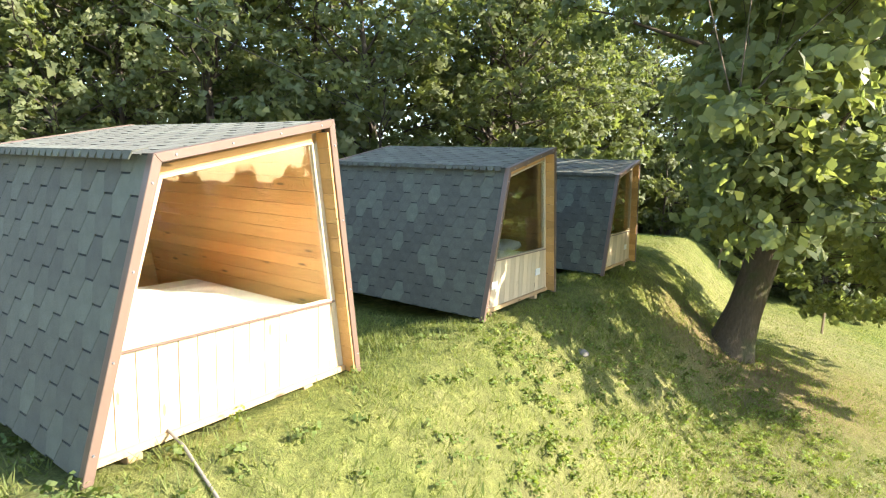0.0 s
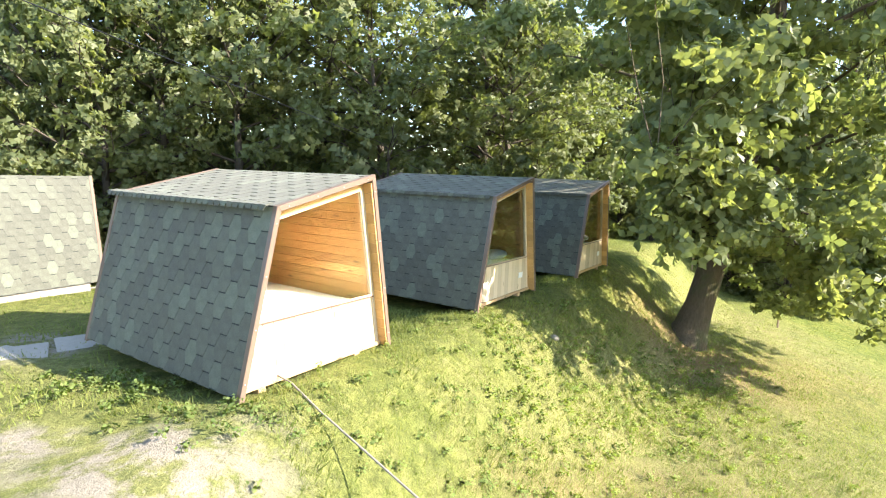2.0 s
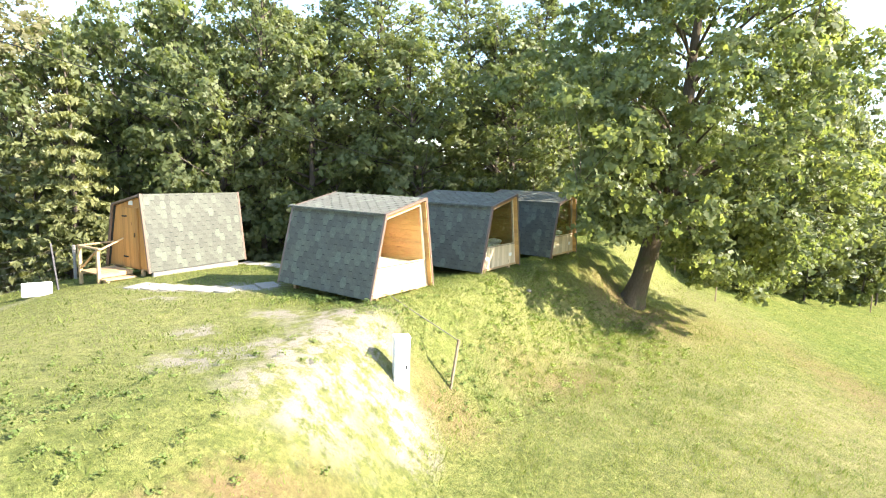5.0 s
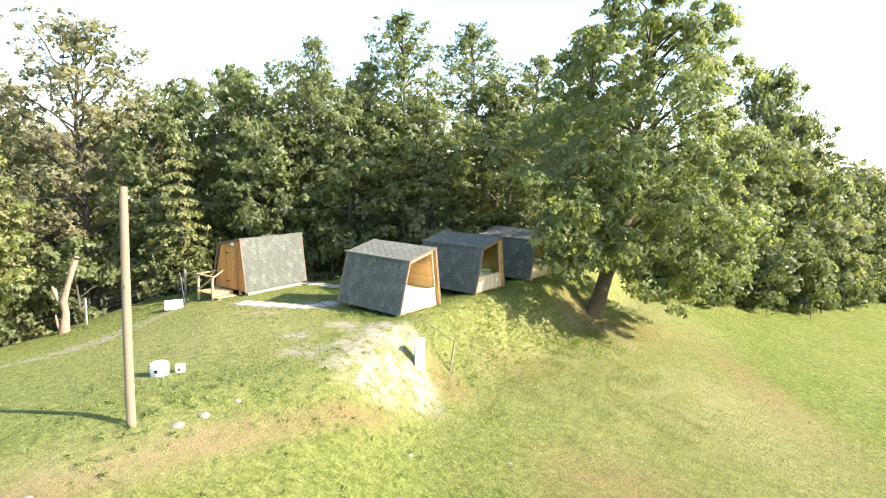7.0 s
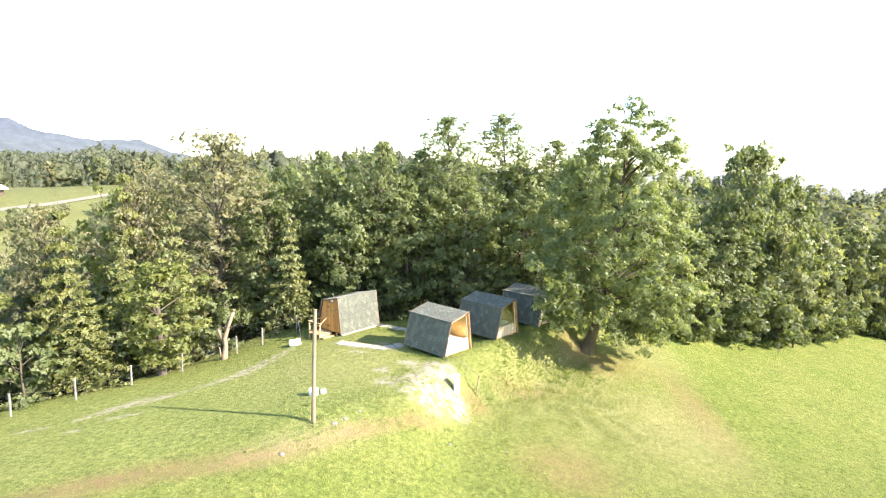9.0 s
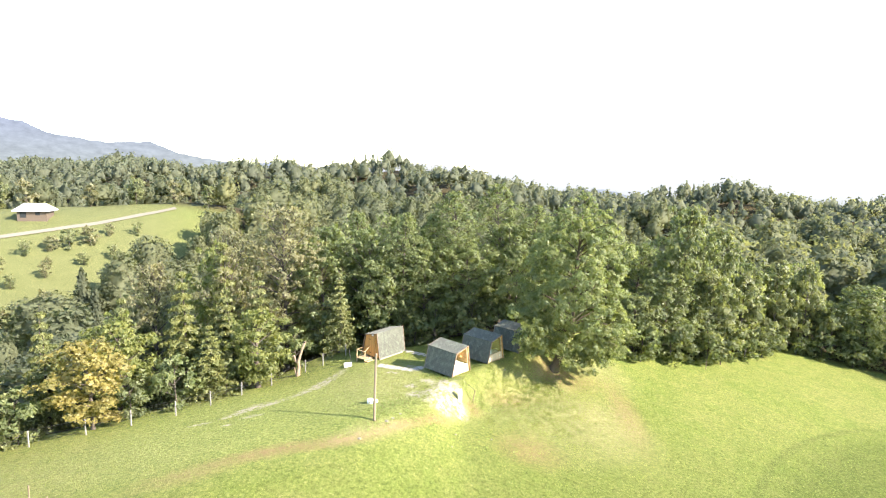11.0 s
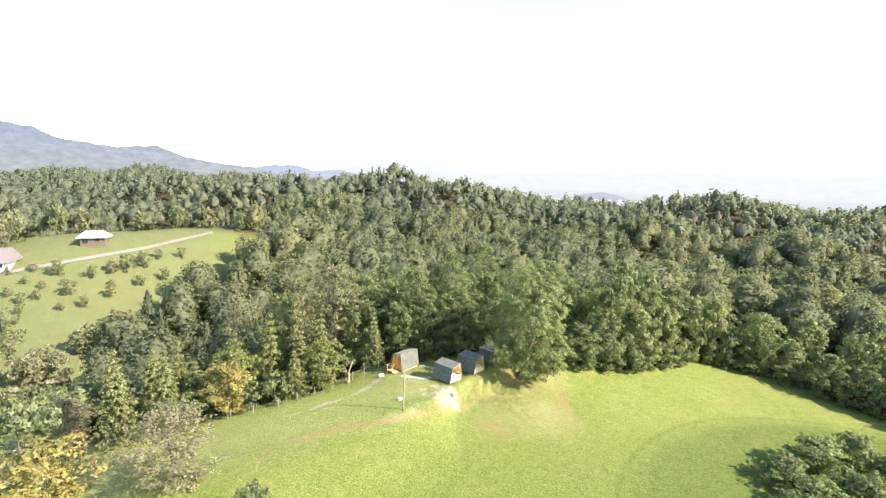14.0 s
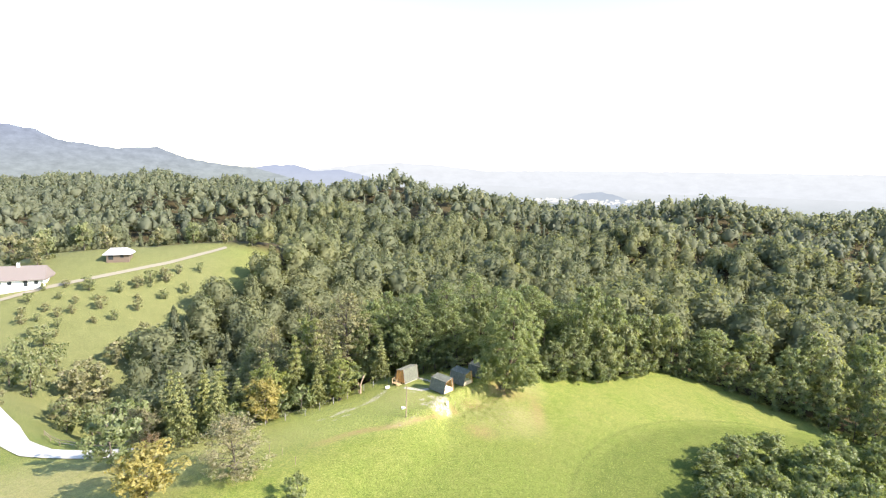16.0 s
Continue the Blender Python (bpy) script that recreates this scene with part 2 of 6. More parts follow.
    for x, y, rx, ry, turn in ((-2.7, 2.0, 1.1, 0.7, 10), (-2.5, -1.1, 1.2, 1.0, 10), (-3.4, 0.1, 0.8, 0.8, 0), (-4.4, -0.4, 0.8, 0.7, 20), (-4.0, 2.4, 0.7, 0.4, 0), (-5.2, 1.2, 0.5, 0.4, 0), (-13.4, 2.2, 0.6, 3.6, -22), (-15.6, -2.2, 0.4, 1.5, -30), (-16.9, -3.4, 0.6, 1.9, -28), (-17.6, -4.9, 0.3, 0.8, -40), (-19.0, -6.3, 0.7, 0.3, 35), (-6.2, 5.6, 0.5, 0.4, 0), (-7.4, 3.8, 0.6, 0.25, -10), (-15.8, -5.0, 0.9, 0.3, 35), (-7.5, 4.92, 2.3, 0.4, -18), (-5.4, 5.0, 0.5, 0.9, -35), (-16.6, -6.6, 0.6, 0.2, 30), (-1.1, 0.2, 0.8, 1.1, 20)):
        bare = m.maths("MAXIMUM", bare, blob(x, y, rx, ry, turn, fine, 1.2, 0.5))
    tufts = m.ramp(m.noise(pos, 2.6, 6, 0.72), (0.46, 1.0), (0.57, 0.05))
    col = m.mix(m.maths("MULTIPLY", bare, tufts), grass, sand)
    litter = m.mix(m.noise(pos, 6, 5, 0.7), (0.035, 0.028, 0.014), (0.075, 0.06, 0.03))
    col = m.mix(m.attr("wood"), col, litter)
    h = m.maths("ADD", m.maths("MULTIPLY", small, 0.7), m.maths("MULTIPLY", tiny, 0.3))
    return m.done(col, 0.95, m.bump(h, 1.0, 0.09), spec=0.1)


def glass_material():
    m = Nodes("window_glass")
    g = m.t.nodes.new("ShaderNodeBsdfGlass")
    g.inputs["Roughness"].default_value, g.inputs["IOR"].default_value = 0.0, 1.45
    g.inputs["Color"].default_value = (0.97, 0.99, 0.98, 1)
    m.t.links.new(g.outputs[0], m.out.inputs[0])
    return m.mat


SHINGLE, GROUND, GLASS = shingle_material(), ground_material(), glass_material()
PINE_IN = wood("oiled_pine_lining", (0.36, 0.165, 0.050), (0.54, 0.295, 0.105), 0.5)
PINE_CLAD = wood("pale_spruce_boards", (0.58, 0.47, 0.31), (0.72, 0.62, 0.45), 0.6, axis="Z")
PINE_RAIL = wood("planed_pine_rail", (0.52, 0.35, 0.17), (0.68, 0.50, 0.28), 0.6, axis="X")
PINE_EDGE = wood("stained_pine_edge", (0.50, 0.285, 0.10), (0.66, 0.42, 0.17), 0.55, axis="X")
DOOR_WOOD = wood("orange_door_boards", (0.46, 0.22, 0.065), (0.62, 0.33, 0.11), 0.55, axis="Z")
POLE_WOOD = wood("brown_pole_timber", (0.150, 0.112, 0.076), (0.300, 0.235, 0.168), 0.85, axis="Z")
GREY_WOOD = wood("weathered_wood", (0.20, 0.15, 0.10), (0.38, 0.30, 0.21), 0.8, axis="Z")
RAW_WOOD = wood("raw_timber", (0.46, 0.31, 0.16), (0.62, 0.45, 0.26), 0.7, axis="X")
BROWN_METAL = plain("brown_painted_metal", (0.170, 0.112, 0.082), 0.4, 0.0, 0.1)
STEEL = plain("galvanised_steel", (0.42, 0.42, 0.43), 0.45, 0.9, 0.1)
BLACK_IRON = plain("black_iron", (0.02, 0.02, 0.022), 0.5, 0.6)
WHITE_PAINT = plain("white_plastic", (0.78, 0.78, 0.76), 0.45, 0.0, 0.06, 5)
LINEN = plain("white_linen", (0.80, 0.79, 0.77), 0.85, 0.0, 0.05, 12, 0.3)
CONCRETE = plain("pale_concrete", (0.34, 0.31, 0.255), 0.85, 0.0, 0.2, 14, 0.4)
STONE = plain("field_stone", (0.21, 0.185, 0.145), 0.9, 0.0, 0.25, 12, 0.5)
DULL_WIRE = plain("dull_wire", (0.10, 0.10, 0.095), 0.8)
POST_GREY = plain("grey_concrete_post", (0.26, 0.24, 0.21), 0.85, 0.0, 0.2, 14, 0.4)
DARK_GAP = plain("dark_underlay", (0.030, 0.034, 0.031), 0.9)
MATTRESS = plain("grey_mattress_cloth", (0.55, 0.54, 0.52), 0.9)
OAK_BARK, BARK = bark("oak_bark", (0.045, 0.033, 0.022), (0.16, 0.125, 0.085), 0.5), bark("dark_bark", (0.05, 0.04, 0.03), (0.15, 0.125, 0.10))
DEAD_WOOD = bark("bleached_dead_wood", (0.15, 0.10, 0.065), (0.42, 0.32, 0.23))
OAK_LEAF = leaf("oak_leaf", (0.150, 0.182, 0.086), (0.212, 0.244, 0.112), (0.305, 0.322, 0.150), 0.54, 0.48)
GREEN_LEAF = leaf("maple_leaf", (0.125, 0.153, 0.072), (0.182, 0.212, 0.095), (0.252, 0.274, 0.122), 0.5)
HORNBEAM_LEAF = leaf("hornbeam_leaf", (0.130, 0.156, 0.078), (0.176, 0.202, 0.098), (0.235, 0.250, 0.124), 0.5)
PALE_LEAF = leaf("willow_leaf", (0.155, 0.176, 0.092), (0.210, 0.226, 0.116), (0.270, 0.280, 0.145))
SEEDY_LEAF = leaf("seedy_grey_leaf", (0.205, 0.188, 0.122), (0.262, 0.238, 0.156), (0.320, 0.288, 0.192))
DUSTY_LEAF = leaf("dusty_ash_leaf", (0.172, 0.170, 0.098), (0.226, 0.218, 0.126), (0.290, 0.270, 0.160))
YELLOW_LEAF = leaf("yellowing_leaf", (0.150, 0.178, 0.062), (0.205, 0.228, 0.078), (0.28, 0.275, 0.095))
ORANGE_LEAF = leaf("orange_leaf", (0.225, 0.200, 0.070), (0.295, 0.255, 0.088), (0.36, 0.31, 0.115))
RED_LEAF = leaf("red_brown_leaf", (0.14, 0.098, 0.06), (0.19, 0.135, 0.08), (0.23, 0.17, 0.10))
YELLOW_NEEDLE = leaf("sunny_needle", (0.128, 0.144, 0.056), (0.184, 0.198, 0.072), (0.255, 0.256, 0.096), 0.35, 0.5)
NEEDLE = leaf("spruce_needle", (0.125, 0.144, 0.064), (0.185, 0.200, 0.084), (0.265, 0.266, 0.110), 0.35, 0.5)
GRASS = leaf("grass_blade", (0.140, 0.190, 0.045), (0.195, 0.234, 0.064), (0.295, 0.292, 0.108), 0.5, 0.6)
WEED = leaf("weed_leaf", (0.185, 0.262, 0.074), (0.240, 0.310, 0.098), (0.310, 0.350, 0.130), 0.45, 0.6)
FAR_LEAF, HAZY_LEAF = far_leaf("far_crown"), far_leaf("hazed_crown", 0.35)


# ---- the lie of the land ----
def smooth(a, b, v):
    w = np.clip((v - a) / (b - a), 0, 1)
    return w * w * (3 - 2 * w)


def soft(v, k=1.0):
    """A ramp with a rounded start."""
    return 0.5 * (v + np.sqrt(v * v + k * k))


def hill(x, y, cx, cy, rx, ry, turn=0.0):
    c, s = math.cos(radians(turn)), math.sin(radians(turn))
    a, b = (x - cx) * c + (y - cy) * s, (y - cy) * c - (x - cx) * s
    return np.exp(-((a / rx) ** 2 + (b / ry) ** 2))


def along(x, y):
    """Distances along and to the right of the terrace's edge."""
    return (x + 4.5) * 0.514 + (y + 4.5) * 0.857, (x + 4.5) * 0.857 - (y + 4.5) * 0.514


def knoll(x, y):
    u, s = along(x, y)
    edge = s - 2.0 * smooth(7, -1, u)
    up = (0.17 + 0.013 * np.clip(u - 9, 0, 12)) * smooth(3, 7, u)
    z = up * smooth(-9, -5, s) - (1.75 + up) * smooth(-1.45 - 3.0 * smooth(5, -5, u), 1.55 + 6.0 * smooth(5, -5, u), edge) - 0.17 * soft(edge - 2.0, 2.0)
    z = z + 0.07 * soft(edge - 26, 8)
    z = z - 0.03 * smooth(0, 8, edge) * soft(u - 6, 6)
    z = z - 0.16 * soft(-s - 4.5 - 6.5 * smooth(0, 8, u), 2.0)
    z = z - 0.42 * soft(-s - 18.5 - 0.35 * soft(-u - 4, 4) * smooth(60, 20, -u), 2.5) * smooth(-45, -8, u)
    z = z - 0.45 * soft(-s - 12.0, 3.0) * smooth(9, 17, u)
    z = z + 0.2 * smooth(5.5, 8, u) * smooth(24, 20, u) * np.exp(-((s + 1.45) / 0.85) ** 2)
    z = z + 0.3 * hill(x, y, 6.65, 12.1, 1.6, 1.6)
    z = z + 0.28 * hill(x, y, -6.4, -4.8, 3.6, 3.6)
    z = z + 0.22 * hill(x, y, -6.3, -7.5, 2.5, 5)
    z = z + 0.14 * hill(x, y, -2.6, -1.2, 1.6, 2.4)
    return z - 0.30 * soft(u - 34, 5) * smooth(8, -4, s)


def distance_land(x, y):
    z = -34 + 0 * x
    z = z + 33 * hill(x, y, -110, 430, 190, 170)
    z = z + 20 * hill(x, y, 185, 480, 90, 120)
    z = z + 19 * hill(x, y, 420, 470, 200, 160)
    z = z + 32 * hill(x, y, -450, 430, 280, 200)
    z = z + 37 * hill(x, y, -620, 740, 330, 190, 30)
    z = z + 33.5 * hill(x, y, -160, 104, 85, 58, 20)
    z = z + 18 * hill(x, y, -95, 140, 46, 34, 0)
    z = z + 26 * hill(x, y, -110, -20, 75, 60)
    z = z + 22 * hill(x, y, 60, -40, 120, 90)
    z = z + (6 * np.sin(x * 0.045 + 1.0) * np.sin(y * 0.031) + 4.5 * np.sin(x * 0.021 + y * 0.037) + 3 * np.sin(x * 0.06 - y * 0.05)) * smooth(160, 320, np.hypot(x, y))
    z = z - 130 * smooth(700, 1500, np.hypot(x, y)) * smooth(-100, 0, x + 0.5 * y) - 130 * smooth(1050, 1700, np.hypot(x, y)) * smooth(0, -100, x + 0.5 * y)
    return z


def ground(x, y):
    x, y = np.asarray(x, float), np.asarray(y, float)
    far = smooth(55, 115, np.hypot((x - 8) * 0.85, y - 8))
    near = np.maximum(knoll(x, y), -30)
    return near * (1 - far) + distance_land(x, y) * far


# ---- making meshes ----
def mesh_np(name, verts, faces, mats, attrs=None, smooth_all=False, normals=None):
    """A mesh from arrays: faces all of one size, or a list of such arrays; mats: one material."""
    verts = np.asarray(verts, np.float32)
    groups = [np.asarray(f, np.int32) for f in (faces if isinstance(faces, list) else [faces]) if len(f)]
    me = bpy.data.meshes.new(name)
    me.vertices.add(len(verts))
    me.vertices.foreach_set("co", verts.ravel())
    loops = np.concatenate([g.ravel() for g in groups])
    sizes = np.concatenate([np.full(len(g), g.shape[1], np.int32) for g in groups])
    me.loops.add(len(loops))
    me.loops.foreach_set("vertex_index", loops)
    me.polygons.add(len(sizes))
    me.polygons.foreach_set("loop_start", np.concatenate([[0], np.cumsum(sizes)[:-1]]).astype(np.int32))
    if smooth_all or normals is not None:
        me.polygons.foreach_set("use_smooth", np.ones(len(sizes), bool))
    for key, values in (attrs or {}).items():
        me.attributes.new(key, "FLOAT", "POINT").data.foreach_set("value", np.asarray(values, np.float32))
    me.update(calc_edges=True)
    if normals is not None:
        me.normals_split_custom_set_from_vertices(np.asarray(normals, np.float32))
    me.materials.append(mats)
    return me


def faced(v, n):
    """Polygons of one size (count, corners, 3), turned to face the way of their normals (count, 3)."""
    back = (np.cross(v[:, 1] - v[:, 0], v[:, 2] - v[:, 0]) * n).sum(1) < 0
    v[back] = v[back][:, ::-1]
    return v


def part(name, data, material, parent=None, label="", m=None):
    """Link a bmesh, or mesh data, as one mesh object under a thing or under a part."""
    if isinstance(data, bmesh.types.BMesh):
        me = bpy.data.meshes.new(name)
        data.normal_update()
        data.to_mesh(me)
        data.free()
        me.materials.append(material)
    else:
        me = data
    ob = new(name, me)
    ob.parent = parent
    if m is not None:
        ob.matrix_basis = m
    return tagged(ob, label)


def empty(name, m, label, category, group="", kind=""):
    ob = new(name)
    ob.empty_display_size = 0.2
    ob.matrix_basis = m
    return tagged(ob, label, category, group, kind)


def slab(bm, corners, depth, bevel=0.0):
    """A board: a flat polygon of corners, thickened by depth against its normal."""
    vs = [bm.verts.new(c) for c in corners]
    f = bm.faces.new(vs)
    f.normal_update()
    n = f.normal.copy()
    low = [bm.verts.new(Vector(c) - n * depth) for c in corners]
    bm.faces.new(list(reversed(low)))
    k = len(vs)
    for i in range(k):
        bm.faces.new((vs[i], low[i], low[(i + 1) % k], vs[(i + 1) % k]))
    if bevel:
        edges = list({e for v in vs + low for e in v.link_edges})
        bmesh.ops.bevel(bm, geom=edges, offset=bevel, segments=1, affect="EDGES")
    return bm


def box(lo, hi, bevel=0.004, bm=None):
    bm = bm or bmesh.new()
    (x0, y0, z0), (x1, y1, z1) = lo, hi
    return slab(bm, [(x0, y0, z1), (x1, y0, z1), (x1, y1, z1), (x0, y1, z1)], z1 - z0, bevel)


def bar(a, b, w, h, bm=None, bevel=0.004, up=(0, 0, 1)):
    """A squared timber from a to b."""
    bm = bm or bmesh.new()
    a, b = Vector(a), Vector(b)
    d = (b - a).normalized()
    side = d.cross(Vector(up)).normalized() if abs(d.dot(Vector(up))) < 0.99 else Vector((1, 0, 0))
    top = side.cross(d)
    q = [a + side * (w / 2 * i) + top * (h / 2 * j) for i, j in ((-1, -1), (1, -1), (1, 1), (-1, 1))]
    r = [p + (b - a) for p in q]
    slabbed = [bm.verts.new(p) for p in q + r]
    bm.faces.new(slabbed[3::-1]), bm.faces.new(slabbed[4:])
    for i in range(4):
        bm.faces.new((slabbed[i], slabbed[(i + 1) % 4], slabbed[4 + (i + 1) % 4], slabbed[4 + i]))
    if bevel:
        bmesh.ops.bevel(bm, geom=list({e for v in slabbed for e in v.link_edges}), offset=bevel, segments=1, affect="EDGES")
    return bm


def tube(points, radii, sides=7, base=0):
    """Arrays of a round, tapered tube along points."""
    pts = np.asarray(points, float)
    way = np.gradient(pts, axis=0)
    way /= np.linalg.norm(way, axis=1, keepdims=True) + 1e-9
    ref = np.where(np.abs(way[:, 2:3]) > 0.9, [[1.0, 0, 0]], [[0, 0, 1.0]])
    a = np.cross(way, ref)
    a /= np.linalg.norm(a, axis=1, keepdims=True) + 1e-9
    b = np.cross(way, a)
    ang = np.arange(sides) * 2 * math.pi / sides
    ring = a[:, None] * np.cos(ang)[None, :, None] + b[:, None] * np.sin(ang)[None, :, None]
    v = (pts[:, None] + ring * np.asarray(radii, float)[:, None, None]).reshape(-1, 3)
    i, j = np.meshgrid(np.arange(len(pts) - 1), np.arange(sides), indexing="ij")
    k = (j + 1) % sides
    f = np.stack([i * sides + j, i * sides + k, (i + 1) * sides + k, (i + 1) * sides + j], -1).reshape(-1, 4)
    return v, f + base


def joined_tubes(name, tubes, material):
    vs, fs, n = [], [], 0
    for pts, rad, sides in tubes:
        v, f = tube(pts, rad, sides, n)
        vs.append(v), fs.append(f)
        n += len(v)
    return mesh_np(name, np.concatenate(vs), np.concatenate(fs), material, smooth_all=True)


# ---- ground ----
def inside(x, y, poly):
    x, y = np.asarray(x, float), np.asarray(y, float)
    hit = np.zeros(x.shape, bool)
    for (x0, y0), (x1, y1) in zip(poly, poly[1:] + poly[:1]):
        hit ^= ((y0 > y) != (y1 > y)) & (x < (x1 - x0) * (y - y0) / (y1 - y0 + 1e-12) + x0)
    return hit


FIELD = [(-40, -17), (-27, -7), (-20.5, 1.0), (-17.5, 6.2), (-14, 10), (-9.5, 15), (-4, 14.5), (0.5, 15.5), (5, 20), (9, 27), (12, 24), (14, 18.4), (20, 21.5), (26, 24), (33, 31), (38, 35.5), (45, 35), (52, 32.5), (61, 25.5), (68, 18), (72, 5), (74, -40), (40, -140), (-80, -140), (-95, -40), (-70, -22), (-55, -16)]
SLOPE = [(-100, 126), (-98, 92), (-102, 62), (-91, 41), (-75, 19), (-61, 4), (-50, -8), (-45, -14), (-70, -24), (-150, -30), (-260, 30), (-240, 90), (-165, 108), (-130, 122)]


def wooded(x, y):
    return ~(inside(x, y, FIELD) | inside(x, y, SLOPE))


def graded(lo, hi, step, reach, growth):
    """Positions at an even step from lo to hi, and ever wider out to reach."""
    core, out, d = list(np.arange(lo, hi + step / 2, step)), [], step
    r = 0.0
    while r < reach:
        d *= growth
        r += d
        out.append(r)
    return np.array([lo - v for v in reversed(out)] + core + [core[-1] + v for v in out])


gx, gy = np.meshgrid(graded(-24, 24, 0.45, 4700, 1.09), graded(-16, 26, 0.45, 4700, 1.09), indexing="ij")
gz = ground(gx, gy)
close = smooth(60, 25, np.hypot(gx, gy - 5))
rough = np.array([noise.noise((a * 1.3, b * 1.3, 0)) * 0.05 + noise.noise((a * 0.35, b * 0.35, 4)) * 0.02 for a, b in zip(gx.ravel(), gy.ravel())]).reshape(gx.shape)
gz = gz + close * rough * (0.12 + 0.88 * smooth(9, 5, np.hypot(gx - 0.5, gy - 4)))
ni, nj = gx.shape
ii, jj = np.meshgrid(np.arange(ni - 1), np.arange(nj - 1), indexing="ij")
quads = np.stack([ii * nj + jj, (ii + 1) * nj + jj, (ii + 1) * nj + jj + 1, ii * nj + jj + 1], -1).reshape(-1, 4)
ground_ob = part("ground", mesh_np("ground", np.stack([gx, gy, gz], -1).reshape(-1, 3), quads, GROUND, {"wood": np.prod([wooded(gx + a, gy + b) for a, b in ((3.5, 0), (-3.5, 0), (0, 3.5), (0, -3.5), (0, 0))], 0).astype(float).ravel()}, True), GROUND)
tagged(ground_ob, "mown grass meadow on a knoll with worn sandy patches", "ground", kind="structure")
gxs, gys = gx[:, 0].copy(), gy[0].copy()


def height(x, y):
    """The ground's height as built."""
    i = int(np.clip(np.searchsorted(gxs, x) - 1, 0, ni - 2))
    j = int(np.clip(np.searchsorted(gys, y) - 1, 0, nj - 2))
    a, b = (x - gxs[i]) / (gxs[i + 1] - gxs[i]), (y - gys[j]) / (gys[j + 1] - gys[j])
    return float((gz[i, j] * (1 - a) + gz[i + 1, j] * a) * (1 - b) + (gz[i, j + 1] * (1 - a) + gz[i + 1, j + 1] * a) * b)


# ---- trees ----
def leaves(rng, centres, spread, count, size, up=0.6, flat=0.7, droop=0.0, slim=0.5, shell=False, three=False, dome=True, rosette=4):
    """Arrays of folded leaf blades strewn round twig ends: corners, faces, normals that lean outwards with the clump."""
    high = (centres[:, 2] - centres[:, 2].min()) / max(0.1, np.ptp(centres[:, 2]))
    thin = np.interp(high, [0.72, 1.0], [1.0, 0.5]) if shell else np.ones(len(centres))
    pick = rng.choice(len(centres), count, p=thin**2 / (thin**2).sum())
    d = rng.normal(size=(count, 3))
    d /= np.linalg.norm(d, axis=1, keepdims=True)
    if shell:
        if dome:
            d[:, 2] = np.abs(d[:, 2]) * 1.1 - 0.38
        own = ((0.65 + 0.7 * rng.rand(len(centres))) * thin)[pick][:, None]
        c = centres[pick] + d * spread * own * rng.uniform(0.45, 1.15, (count, 1)) * np.array([1, 1, flat])
        nrm = d * 1.15 + rng.normal(size=(count, 3)) * 0.5 + np.array([0, 0, up * 0.5])
        # leaves stand in small sprays round the tip of a twig
        tip = np.arange(count) // rosette * rosette
        c, d, nrm = c[tip], d[tip], nrm[tip] + rng.normal(size=(count, 3)) * 0.4
    else:
        c = centres[pick] + d * spread * rng.uniform(0.2, 1.7, (count, 1)) * np.array([1, 1, flat])
        nrm = rng.normal(size=(count, 3)) + np.array([0, 0, up])
    nrm /= np.linalg.norm(nrm, axis=1, keepdims=True)
    a = np.cross(nrm, rng.normal(size=(count, 3)))
    a /= np.linalg.norm(a, axis=1, keepdims=True)
    a[:, 2] -= droop
    b = np.cross(nrm, a)
    s = size * rng.uniform(0.65, 1.3, (count, 1))
    if shell:
        c = c + a * s * 0.5
    out = (c - centres.mean(0)) * np.array([1, 1, 0.7])
    out /= np.linalg.norm(out, axis=1, keepdims=True) + 1e-6
    lean = nrm * np.sign((nrm * (d + out)).sum(1, keepdims=True)) * 0.75 + d * 0.55 + out * 0.35
    lean /= np.linalg.norm(lean, axis=1, keepdims=True) + 1e-6
    if three:
        v = np.stack([c - a * s * 0.5 - b * s * slim * 0.8, c + a * s * 0.65, c + b * s * slim * 1.3 - a * s * 0.1], 1)
    else:
        v = np.stack([c - a * s * 0.5, c + b * s * slim + a * s * 0.08 + nrm * s * 0.12, c + a * s * 0.55, c - b * s * slim + a * s * 0.08 + nrm * s * 0.12], 1)
    k = v.shape[1]
    return faced(v, lean).reshape(-1, 3), np.arange(count * k).reshape(-1, k), np.repeat(lean, k, 0)


